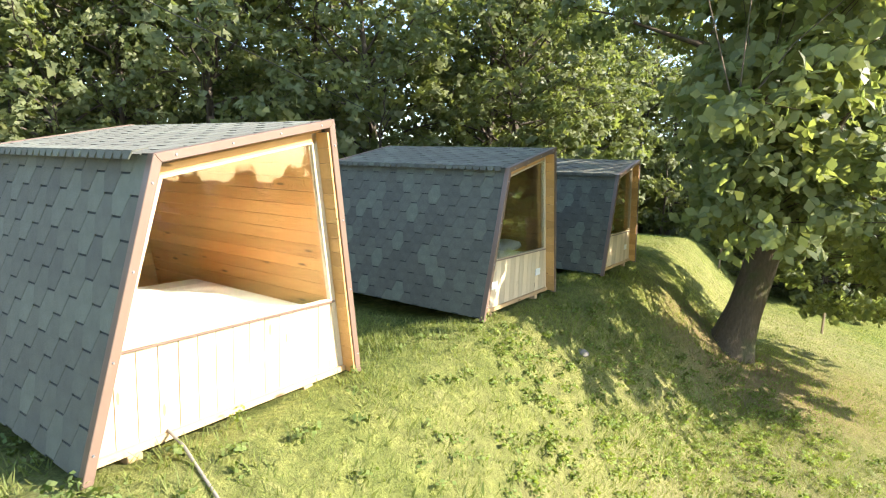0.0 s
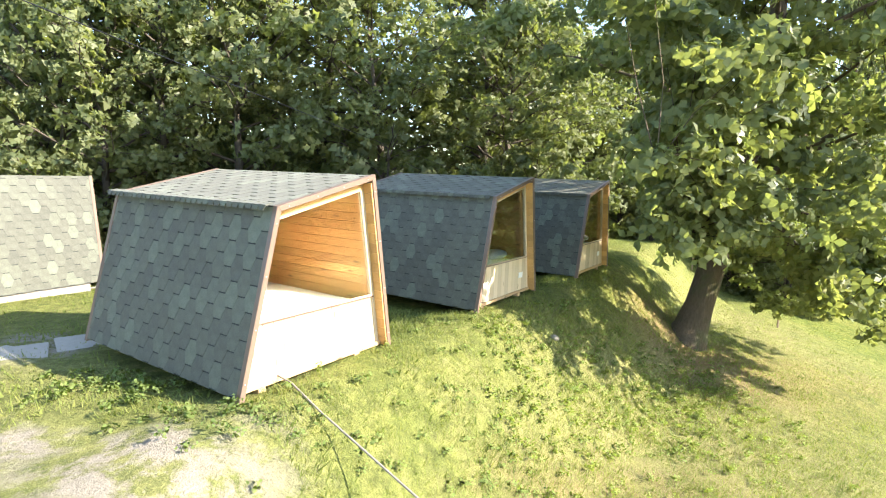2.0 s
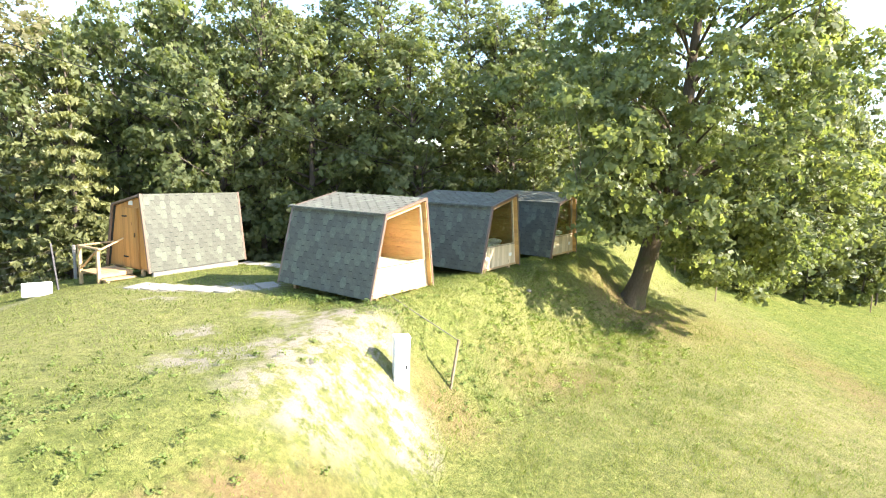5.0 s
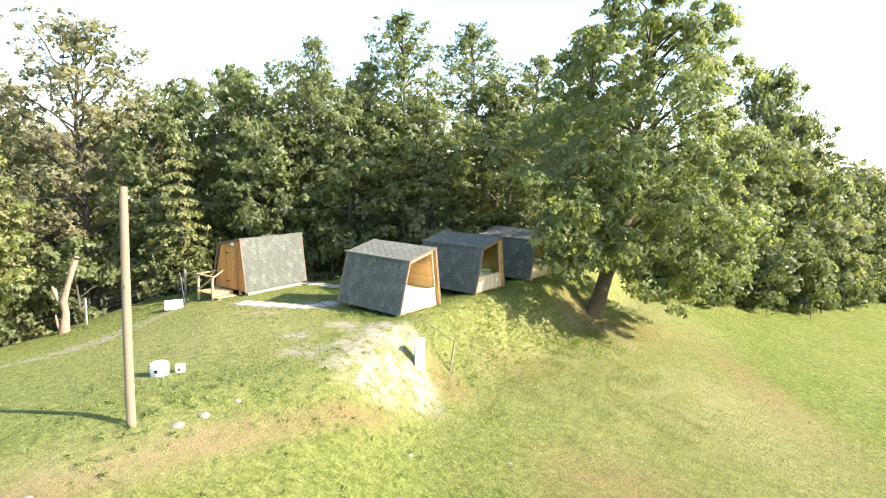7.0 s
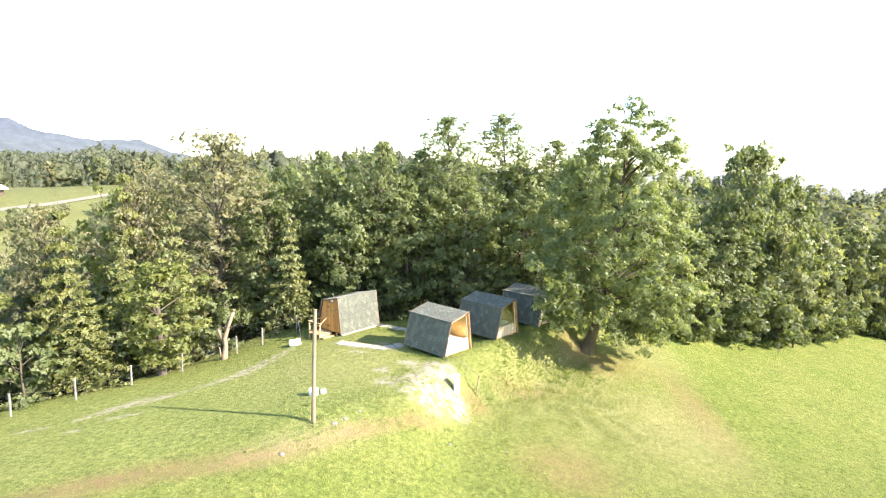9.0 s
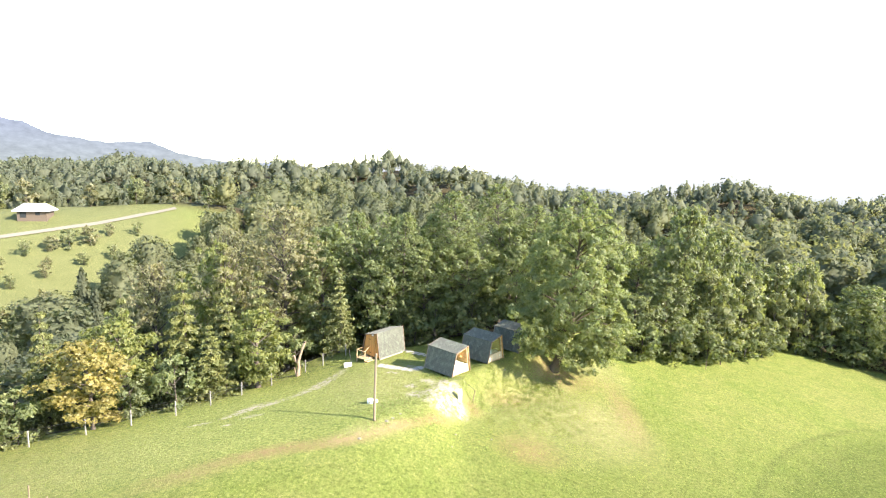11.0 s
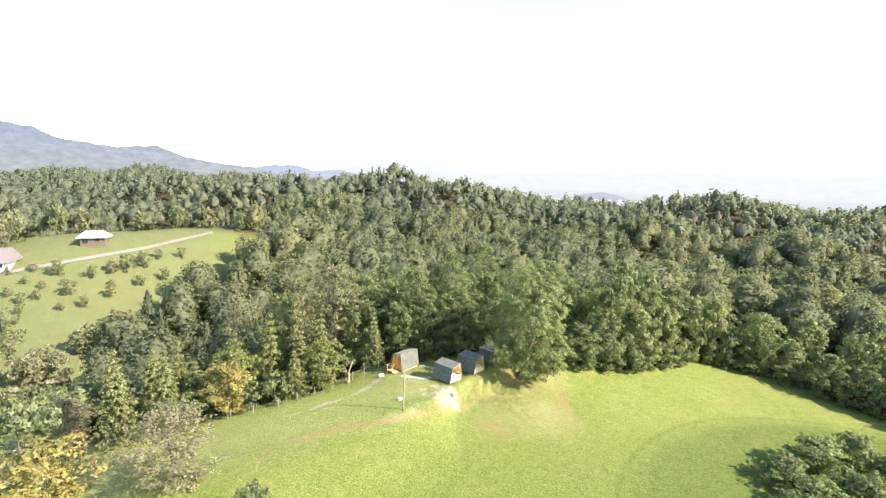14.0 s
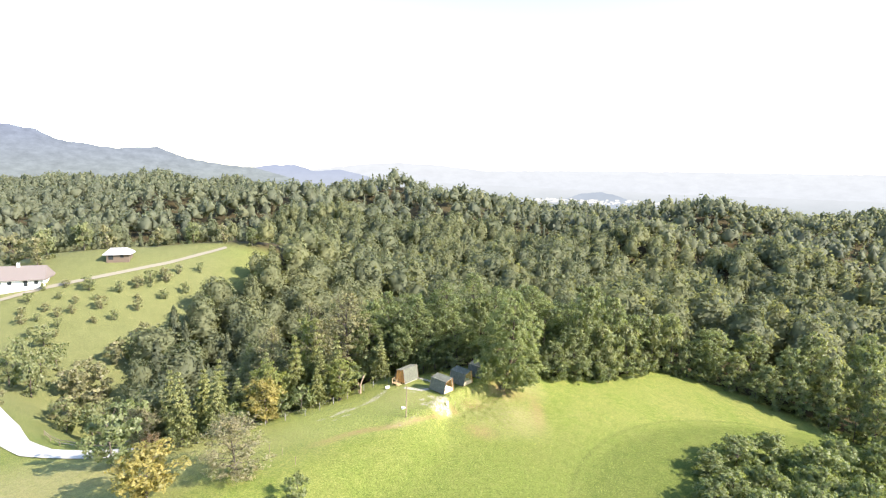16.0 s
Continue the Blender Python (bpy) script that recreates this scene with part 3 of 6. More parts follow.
def broadleaf(rng, h, r, base, limbs, count, size, leaf_mat, bark_mat, trunk, top=0.55, skirt=0.0, lean=(0, 0), spread=0.42, twigs=6, wide=0.38, slim=0.5, sway=0.0, keep=None, aside=0.0, three=True):
    """A leafy tree: trunk and limbs in one mesh, the crown in another. base: where the crown starts; wide: the height of its widest part; top: how full the tip is."""
    pts = [np.array([lean[0] * t * t + 0.12 * h * 0.12 * math.sin(5 * t + rng.rand()), lean[1] * t * t + 0.1 * h * 0.1 * math.sin(4 * t + 2), t * h * 0.93]) for t in np.linspace(0, 1, 9)]
    pts = np.array(pts) - np.array([pts[0][0], pts[0][1], 0])
    if sway:
        t = np.linspace(0, 1, 9)
        pts[:, 0] += sway * (1 - (1 - t) ** 2.6)
    rad = trunk * (1 - np.linspace(0, 1, 9)) ** 0.8 + 0.02
    rad[0] *= 1.55
    foot = pts[0] + (pts[1] - pts[0]) * 0.25
    tubes = [(np.vstack([pts[:1] - [0, 0, 0.3], foot[None], pts[1:]]), np.concatenate([[rad[0] * 1.1], [trunk * 1.12], rad[1:]]), 10)]
    ends = []
    for i in range(limbs):
        t = base + (0.98 - base) * (i + rng.rand() * 0.8) / limbs
        w = (t - base) / (1 - base)
        env = (min(1, (w + 0.18) / (wide + 0.18)) ** 0.7 if w < wide else max(0.0, 1 - ((w - wide) / (1 - wide)) ** 1.8) ** top)
        length = r * max(0.2, env) * rng.uniform(0.72, 1.12)
        az = i * 2.4 + rng.uniform(-0.5, 0.5)
        length *= 1 + aside * math.cos(az)
        rise = rng.uniform(0.1, 0.5) + 0.9 * w + 1.6 * max(0, w - 0.6) - skirt * (1 - w)
        start = np.array([np.interp(t * h, pts[:, 2], pts[:, k]) for k in range(3)])
        way = np.array([math.cos(az), math.sin(az), rise])
        way /= np.linalg.norm(way)
        q = np.linspace(0, 1, 6)[:, None]
        limb = start + way * length * q + np.array([0, 0, -0.18 * length * (1 - w) + 0.05 * length]) * q**2 + rng.normal(size=(6, 3)) * 0.05 * length * q * (1 - 0.4 * q)
        lr = max(0.012, trunk * 0.38 * (1 - 0.6 * w)) * (1 - q[:, 0]) + 0.012
        if keep is not None and not keep(limb[4:5])[0]:
            continue
        tubes.append((limb, lr, 5))
        for j in range(twigs):
            f = rng.uniform(0.3, 1.0)
            p0 = np.array([np.interp(f, q[:, 0], limb[:, k]) for k in range(3)])
            d = way * 0.6 + rng.normal(size=3) * np.array([0.75, 0.75, 0.45]) + np.array([0, 0, 0.15 - 0.5 * skirt * (1 - w)])
            d /= np.linalg.norm(d)
            tl = length * rng.uniform(0.2, 0.42)
            tw = p0 + d * tl * np.linspace(0, 1, 3)[:, None]
            tubes.append((tw, np.array([0.016, 0.011, 0.006]) * max(1, trunk * 4), 3))
            ends.append(tw[2])
        ends += [limb[3] + rng.normal(size=3) * 0.2, limb[5]]
    wood_me = joined_tubes("trunk", tubes, bark_mat)
    ends = np.array(ends)
    if keep is not None:
        ends = ends[keep(ends)]
    v, f, n = leaves(rng, ends, spread, count, size, flat=0.95, slim=slim, shell=True, three=three)
    return wood_me, mesh_np("crown", v, f, leaf_mat, normals=n)


def spruce(rng, h, r, count, size, trunk, mat=None):
    pts = np.array([[0.02 * h * math.sin(3 * t), 0, t * h] for t in np.linspace(-0.03, 1, 8)])
    tubes = [(pts, trunk * (1.02 - np.linspace(0, 1, 8)) + 0.01, 7)]
    ends, z, k = [], 0.09 * h, 0
    while z < h * 0.98:
        t = z / h
        n = 8 if t < 0.7 else 6
        for i in range(n):
            az = 2 * math.pi * (i + 0.5 * (k % 2)) / n + rng.uniform(-0.2, 0.2)
            ln = r * (1 - t) ** 1.05 * rng.uniform(0.72, 1.12) + 0.06
            q = np.linspace(0, 1, 6)
            way = np.array([math.cos(az), math.sin(az), 0])
            lim = np.array([0, 0, z]) + way * ln * q[:, None] + np.array([0, 0, 1]) * (0.10 * ln * q - 0.55 * ln * q**2 + 0.2 * ln * q**4)[:, None]
            tubes.append((lim[::2], np.array([0.022, 0.014, 0.006]) * max(1, h / 10), 3))
            side = np.array([-way[1], way[0], 0])
            for g in q[1:]:
                p = np.array([np.interp(g, q, lim[:, c]) for c in range(3)])
                for sgn in (-1, 0, 1):
                    ends.append(p + side * sgn * 0.24 * ln * (1.15 - g) - np.array([0, 0, 0.05 * abs(sgn)]))
        z += 0.058 * h + 0.14
        k += 1
    v, f, n = leaves(rng, np.array(ends), 0.085 * r / 2.2, count, size, 0.5, 0.4, 0.45, 0.30, three=True)
    return joined_tubes("trunk", tubes, BARK), mesh_np("crown", v, f, mat or NEEDLE, normals=n)


def plant(name, meshes, x, y, label, category="tree", turn=0.0, scale=1.0, group="", sink=0.05):
    m = pose(x, y, height(x, y) - sink, 0, 0, turn) @ Matrix.Diagonal((scale, scale, scale, 1)) if not isinstance(scale, tuple) else pose(x, y, height(x, y) - sink, 0, 0, turn) @ Matrix.Diagonal((*scale, 1))
    ob = empty(name, m, label, category, group)
    part("trunk", meshes[0], None, ob)
    part("crown", meshes[1], None, ob)
    return ob


rs = np.random.RandomState


def oak_tree(rng, clumps, count):
    """The old oak: a leaning trunk and a full crown that hangs to the grass on its sunny side and is cut back beside the cabin."""
    zs = np.array([-0.3, 0.0, 0.35, 1.0, 2.2, 3.6, 5.2, 7.0, 9.5, 12.0, 14.5, 16.4])
    stem = np.stack([0.27 * np.minimum(zs, 5) - 0.0 + 0.05 * np.clip(zs - 5, 0, 99) + 0.06 * np.sin(zs * 1.3), 0.10 * np.sin(zs * 0.8), zs], 1)
    v, f = tube(stem, [0.66, 0.58, 0.45, 0.37, 0.335, 0.31, 0.28, 0.23, 0.17, 0.11, 0.06, 0.02], 18)
    mid = np.stack([np.interp(v[:, 2], zs, stem[:, k]) for k in range(3)], 1)
    push = np.array([1 + 0.13 * noise.noise((a * 5, b * 5, c * 0.9)) + 0.05 * noise.noise((a * 16, b * 16, c * 2.2)) for a, b, c in v])
    vs, fs, n = [mid + (v - mid) * push[:, None]], [f], len(v)
    c = []
    while len(c) < clumps:
        z, az = rng.uniform(0.6, 17.4), rng.uniform(0, 6.283)
        r = np.interp(z, [0.5, 2, 4, 6, 8, 10, 12, 14, 16, 17.4], [4.4, 5.2, 6.0, 6.3, 6.2, 5.6, 4.7, 3.7, 2.2, 0.4])
        if rng.rand() > r / 6.3:
            continue
        r *= 0.9 + 0.16 * math.sin(3 * az + 0.6 * z) + 0.12 * math.sin(5 * az - 0.9 * z)
        q = r * (0.42 + 0.58 * rng.rand() ** 0.5)
        x, y = 0.35 + 0.09 * z + math.cos(az) * q, math.sin(az) * q - 0.7
        if z < 2.9 - 0.72 * x or (z < 7 and x + 6.45 < 0.46 * (y + 12.1)) or (z < 2.3 and x < 1.2 and y > -2):
            continue
        c.append((x, y, z))
    c = c[:-46] + [(rng.uniform(-3.4, -0.8), rng.uniform(-5.0, -2.2), rng.uniform(4.8, 8.2)) for _ in range(46)] + [(rng.uniform(-1.6, 0.9), rng.uniform(-2.6, -0.9), rng.uniform(2.7, 4.3)) for _ in range(14)] + [(rng.uniform(-2.6, -1.3), rng.uniform(-5.4, -3.6), rng.uniform(3.3, 4.8)) for _ in range(18)] + [(rng.uniform(-3.0, -2.0), rng.uniform(-5.4, -4.0), rng.uniform(2.9, 4.4)) for _ in range(13)] + [(rng.uniform(-0.5, 2.6), rng.uniform(-6.4, -4.8), rng.uniform(5.6, 8.0)) for _ in range(9)] + [(rng.uniform(-4.4, -1.8), rng.uniform(-6.6, -4.0), rng.uniform(4.4, 7.6)) for _ in range(34)] + [(rng.uniform(1.0, 4.2), rng.uniform(-4.2, -2.2), rng.uniform(2.2, 4.4)) for _ in range(24)] + [(rng.uniform(3.5, 6.2), rng.uniform(-2.5, 2.5), rng.uniform(1.6, 4.0)) for _ in range(20)] + [(rng.uniform(-2.7, -1.2), rng.uniform(-4.2, -2.2), rng.uniform(3.4, 5.8)) for _ in range(20)]
    c = np.array([p for p in c if p[2] > 6.6 or p[0] + 6.5 > 0.46 * (p[1] + 12.1)])
    clumps = len(c)
    out = np.hypot(c[:, 0] - 0.9, c[:, 1])
    seeds = [i for i in rng.permutation(clumps) if out[i] > 2.0][:64]
    knots = [stem[5:]]
    for i in seeds:
        z0 = float(np.clip(c[i, 2] - 0.5 * out[i] + rng.uniform(-0.5, 0.5), 3.6, 15))
        start = np.array([np.interp(z0, zs, stem[:, k]) for k in range(3)])
        q = np.linspace(0, 1, 7)[:, None]
        limb = start + (c[i] - start) * q + np.array([0, 0, 0.10 * out[i]]) * np.sin(3.14 * q) + rng.normal(size=(7, 3)) * 0.09 * q * (1.2 - q)
        v, f = tube(limb, np.interp(q[:, 0], [0, 1], [max(0.03, 0.12 - 0.005 * z0) if c[i, 2] > 5 else 0.05, 0.012]), 6, n)
        vs.append(v), fs.append(f)
        n += len(v)
        knots.append(limb[2:])
    knots = np.concatenate(knots)
    for p in c:
        k = knots[np.argmin(((knots - p) ** 2).sum(1))]
        v, f = tube(np.stack([k, (k + p) / 2 + rng.normal(size=3) * 0.06, p]), [0.013, 0.009, 0.005], 3, n)
        vs.append(v), fs.append(f)
        n += len(v)
    wood_me = mesh_np("trunk", np.concatenate(vs), np.concatenate(fs), OAK_BARK, smooth_all=True)
    v, f, n = leaves(rng, c, 0.52, count, 0.152, flat=0.9, slim=0.36, shell=True, rosette=5)
    return wood_me, mesh_np("crown", v, f, OAK_LEAF, normals=n)


OAK = oak_tree(rs(3), 700, 135000)
MAPLES = [broadleaf(rs(11 + i), 13.0, 4.6, 0.14, 36, 18500, 0.185, GREEN_LEAF, BARK, 0.20, 0.6, 0.15, (0.5 - i, 0.4), 0.72, 7, 0.45, 0.5) for i in range(2)]
TALLS = [broadleaf(rs(21 + i), 18.0, 3.3, 0.18, 64, 21000, 0.135, GREEN_LEAF, BARK, 0.17, 0.85, 0.1, (0.6 * i - 0.3, 0.3), 0.56, 5, 0.42) for i in range(2)]
ASH = broadleaf(rs(31), 15.0, 4.6, 0.15, 50, 20000, 0.145, DUSTY_LEAF, BARK, 0.2, 0.7, 0.0, (0.4, 0), 0.5, 9, 0.45)
FINE_HEDGES = [broadleaf(rs(41 + i), 10.0, 3.9, 0.03, 44, 21000, 0.185, (HORNBEAM_LEAF, PALE_LEAF)[i], BARK, 0.13, 0.6, 0.25, (0.3, 0.2), 0.66, 5, 0.3) for i in range(2)]
HEDGES = [broadleaf(rs(41 + i), 10.0, 3.9, 0.03, 30, 9000, 0.275, (HORNBEAM_LEAF, PALE_LEAF)[i], BARK, 0.13, 0.6, 0.25, (0.3, 0.2), 0.70, 4, 0.3) for i in range(2)]
THICKETS = [broadleaf(rs(45 + i), 6.0, 3.7, 0.04, 26, 9500, 0.235, GREEN_LEAF, BARK, 0.1, 0.6, 0.2, (0.2, 0.2), 0.62, 4, 0.35) for i in range(2)]
BUSHES = [broadleaf(rs(51 + i), 3.4, 1.9, 0.04, 11, 2500, 0.175, (GREEN_LEAF, HORNBEAM_LEAF)[i], BARK, 0.04, 0.6, 0.0, (0, 0), 0.46, 3, 0.45) for i in range(2)]
YELLOW = broadleaf(rs(61), 9.0, 3.3, 0.12, 28, 14000, 0.18, YELLOW_LEAF, BARK, 0.26, 0.6, 0.1, (0.3, 0), 0.6, 6, 0.45)
ORANGE = broadleaf(rs(71), 7.5, 3.2, 0.14, 24, 12000, 0.18, ORANGE_LEAF, BARK, 0.12, 0.6, 0.1, (0, 0), 0.6, 6, 0.5)
RED = broadleaf(rs(81), 6.0, 1.9, 0.14, 18, 5000, 0.16, RED_LEAF, BARK, 0.08, 0.6, 0.0, (0, 0), 0.45, 5, 0.5)
GREYBUSH = broadleaf(rs(91), 8.0, 4.0, 0.05, 36, 15000, 0.13, SEEDY_LEAF, BARK, 0.10, 0.6, 0.1, (0, 0), 0.55, 8, 0.4)
SPRUCES = [spruce(rs(101 + i), 11.0, 2.9, 13000, 0.25, 0.16, (NEEDLE, YELLOW_NEEDLE)[i]) for i in range(2)]

oak = plant("oak_tree", OAK, 6.65, 12.1, "large broad oak with a thick leaning trunk on the grassy bank", "tree", 0, 1.0, sink=0.1)


def grove(name, meshes, rows, label, group, category="tree"):
    """Trees of one kind: place, turn, height of the tip over the place's zero, spread of the crown, which mesh."""
    for x, y, turn, tip, wide, k in rows:
        me = meshes[k]
        tall = max(v.co.z for v in me[1].vertices)
        plant(name, me, x, y, label, category, turn, (wide, wide, (tip - height(x, y)) / tall), group)


EDGE = "trees at the wood's edge"
grove("maple_tree", MAPLES, ((-7.6, 17.6, 0, 10.5, 0.95, 0), (-14.0, 17.6, 140, 12.0, 1.05, 1), (-2.6, 18.8, 60, 10.5, 0.9, 1), (-18.5, 16.0, 200, 9.5, 0.95, 0), (2.6, 20.4, 250, 9.5, 0.85, 0), (7.5, 28.5, 20, 10.0, 0.9, 1), (-11.0, 15.6, 300, 8.6, 0.8, 0), (-22.0, 25.0, 100, 9.0, 1.0, 1), (-5.0, 28.5, 40, 9.5, 1.0, 0), (-12.0, 29.0, 220, 9.0, 1.0, 1), (4.0, 32.0, 330, 10.0, 1.0, 1), (14.0, 34.0, 90, 9.5, 1.0, 0), (18.5, 38.0, 180, 9.0, 1.0, 1), (-11.5, 21.5, 20, 12.6, 1.1, 0), (-19.5, 20.5, 170, 12.2, 1.15, 1), (1.6, 22.4, 80, 12.0, 0.95, 0), (6.5, 31.5, 310, 12.6, 1.1, 1), (10.5, 35.0, 130, 12.6, 1.1, 0)), "dense dark green maple at the wood's edge", EDGE)
grove("tall_tree", TALLS, ((0.2, 26.0, 30, 16.3, 1.25, 0), (-4.7, 19.8, 160, 15.3, 1.2, 1), (-9.4, 16.4, 280, 13.0, 0.8, 1), (-7.2, 22.5, 75, 12.8, 1.0, 0), (-16.5, 22.0, 100, 12.4, 1.1, 1), (11.0, 31.0, 200, 12.5, 1.05, 0), (4.4, 24.6, 310, 13.8, 1.1, 1)), "tall slender leafy tree rising above the wood's edge", EDGE)
grove("ash_tree", (ASH,), ((-22.3, 14.4, 0, 13.9, 1.3, 0), (-26.0, 9.5, 130, 10.0, 0.8, 0), (-30.5, 17.0, 60, 11.0, 0.95, 0), (-27.0, 23.0, 200, 10.0, 0.95, 0), (-36.0, 12.0, 300, 7.5, 1.0, 0)), "thin-leaved dusty ash with pale bare branches", EDGE)
FIELD_EDGE = "trees along the meadow's edge"
grove("hornbeam_tree", FINE_HEDGES, ((19.5, 24.6, 20, 6.8, 1.05, 0), (15.8, 22.0, 200, 4.6, 0.8, 0), (48.0, 37.5, 60, 1.4, 0.8, 0), (57.5, 32.5, 240, -0.6, 0.8, 0), (73.0, 13.0, 170, -1.0, 0.9, 0), (13.2, 22.4, 260, 3.0, 0.6, 0)), "bushy green hornbeam leafy down to the grass", FIELD_EDGE)
grove("silver_tree", HEDGES, ((25.0, 27.0, 90, 6.8, 0.95, 1), (30.5, 32.0, 300, 6.5, 0.85, 1), (36.5, 37.5, 45, 7.0, 0.8, 1), (40.6, 38.0, 145, 7.2, 0.75, 1), (65.5, 25.5, 10, 0.0, 0.8, 1), (44.0, 38.0, 70, 1.8, 0.7, 0), (53.0, 35.5, 170, 0.4, 0.75, 1), (61.5, 29.5, 20, -0.8, 0.75, 0), (70.0, 20.0, 260, -1.0, 0.8, 0), (75.0, 5.0, 110, 0.0, 1.0, 1), (78.0, 14.0, 50, 2.0, 1.1, 0), (73.0, 26.0, 200, 2.5, 1.1, 1), (63.0, 36.0, 80, 2.5, 1.1, 0), (80.0, 0.0, 10, 1.0, 1.1, 0), (68.0, 32.0, 30, 2.6, 1.0, 1), (84.0, 21.0, 70, 2.2, 1.1, 0), (87.0, 8.0, 140, 2.0, 1.1, 1), (76.5, 36.0, 200, 3.4, 1.1, 0), (70.0, 43.0, 260, 4.0, 1.1, 1), (58.0, 43.0, 320, 3.2, 1.1, 0), (88.0, 31.0, 15, 3.0, 1.2, 1), (81.0, 44.0, 95, 4.2, 1.2, 0), (94.0, 17.0, 190, 2.6, 1.2, 0), (51.0, 44.5, 250, 3.0, 1.1, 1), (96.0, 40.0, 45, 4.0, 1.2, 1)), "pale silvery-green tree leafy down to the grass", FIELD_EDGE)
grove("field_elm", FINE_HEDGES, ((22.2, 28.6, 40, 14.6, 1.15, 0), (27.3, 33.0, 10, 11.6, 1.0, 0)), "tall grey-green elm behind the hornbeams", FIELD_EDGE)
grove("maple_tree", MAPLES, ((33.0, 38.5, 120, 7.0, 0.95, 1), (40.0, 42.5, 200, 6.0, 1.0, 0), (48.0, 38.0, 280, 4.5, 1.0, 1)), "tall dark maple behind the hornbeams", FIELD_EDGE)
grove("thicket_tree", THICKETS, ((37.5, 0.0, 0, -3.2, 0.85, 0), (42.5, 4.0, 80, -2.6, 1.0, 1), (48.0, 6.0, 190, -2.4, 1.0, 0), (43.5, -4.0, 250, -2.4, 1.0, 0), (53.0, 3.0, 30, -2.6, 1.0, 1), (38.5, -6.5, 130, -2.8, 0.95, 1), (50.0, -3.5, 60, -2.2, 1.05, 0), (57.5, 7.5, 300, -3.0, 1.0, 1), (62.5, 6.0, 20, -2.6, 1.0, 0), (67.0, 9.5, 220, -2.4, 1.0, 1), (35.0, -9.0, 40, -2.8, 0.9, 0), (40.5, -12.0, 100, -1.8, 1.0, 1), (46.5, -9.5, 160, -1.4, 1.0, 0), (54.0, -7.0, 280, -1.4, 1.05, 1)), "dense low thicket tree standing in the mown field", "thicket in the field")
grove("spruce_tree", SPRUCES, ((-15.0, 11.2, 0, 7.0, 0.85, 0), (-24.2, 6.0, 70, 6.0, 1.0, 0), (-25.9, 8.4, 30, 10.0, 1.25, 1), (-21.8, 7.6, 110, 7.5, 1.0, 0), (-22.6, 0.6, 200, 4.0, 0.9, 1), (-28.5, 5.5, 10, 7.5, 1.2, 1), (-33.0, -10.8, 200, 7.0, 1.05, 0), (-36.2, -14.6, 20, 8.0, 1.1, 0), (-37.5, -7.0, 90, 5.5, 1.1, 1), (-33.5, -4.5, 300, 3.5, 0.95, 0), (-44.0, -6.0, 40, 4.5, 1.05, 0), (-32.0, 2.0, 160, 5.5, 1.1, 0), (-41.0, 2.5, 250, 3.5, 1.15, 1)), "dark green spruce with drooping branches", "spruces beyond the fence")
grove("walnut_tree", (YELLOW,), ((-19.6, 3.1, 10, 5.2, 0.9, 0),), "yellowing walnut with a thick pale trunk beside the fence", "")
grove("yellow_tree", (YELLOW,), ((-30.0, -1.0, 120, 5.0, 1.0, 0), (-28.6, 12.4, 200, 9.6, 1.15, 0)), "tall yellow-green tree beyond the fence", "yellowing trees beyond the fence")
grove("autumn_tree", (ORANGE,), ((-27.8, -6.4, 30, 4.6, 1.1, 0), (-29.5, -30.0, 150, 6.2, 1.25, 0)), "rounded tree with dull orange autumn leaves", "autumn trees")
grove("red_leaved_tree", (RED,), ((-38.0, -18.2, 0, 0.5, 0.8, 0),), "small tree with red-brown leaves", "")
grove("fruit_tree", BUSHES, ((-41.8, -21.0, 60, 5.0, 2.0, 1), (-49.0, -9.0, 160, 0.5, 2.0, 0)), "dark green fruit tree standing in the grass", "fruit trees in the grass")
grove("thicket_bush", (GREYBUSH,), ((-22.5, -24.0, 0, 7.6, 1.15, 0), (-45.5, -11.5, 90, 1.0, 0.7, 0)), "greyish thin-leaved thicket in the long grass", "thickets by the road", "bush")
rnd = random.Random(5)
for i, (x, y) in enumerate([(-18.5, 8.5), (-20.5, 5.0), (-12.0, 14.5), (-9.5, 16.2), (-6.0, 16.0), (-2.0, 16.4), (0.8, 17.2), (3.6, 19.2), (6.0, 22.5), (11.0, 27.5), (10.5, 30.5), (14.5, 20.4), (18.0, 22.8), (22.5, 24.6), (28.0, 28.4), (33.5, 32.4), (39.5, 37.0), (46.0, 36.0), (51.0, 34.0), (58.5, 28.6), (64.5, 23.4), (69.5, 16.0), (-24.0, -2.0), (-26.5, -4.0), (-31.5, -9.0), (-22.0, 2.0), (-15.5, 15.0), (-17.0, 11.8), (8.0, 26.0), (-13.5, -26.5), (72.5, 3.0), (20.0, 22.8), (24.5, 24.6), (26.5, 26.0), (30.5, 29.8), (35.5, 34.4), (42.5, 36.6), (55.0, 31.0), (61.5, 26.6), (67.0, 20.4), (16.4, 20.6), (-4.0, 17.0), (-8.0, 15.4), (2.0, 18.4)]):
    k = i % 2
    plant("undergrowth_bush", BUSHES[k], x, y, ("dark green undergrowth bush at the wood's edge", "fresh green undergrowth bush at the wood's edge")[k], "bush", i * 47 % 360, rnd.uniform(0.8, 1.25), "bushes at the wood's edge")


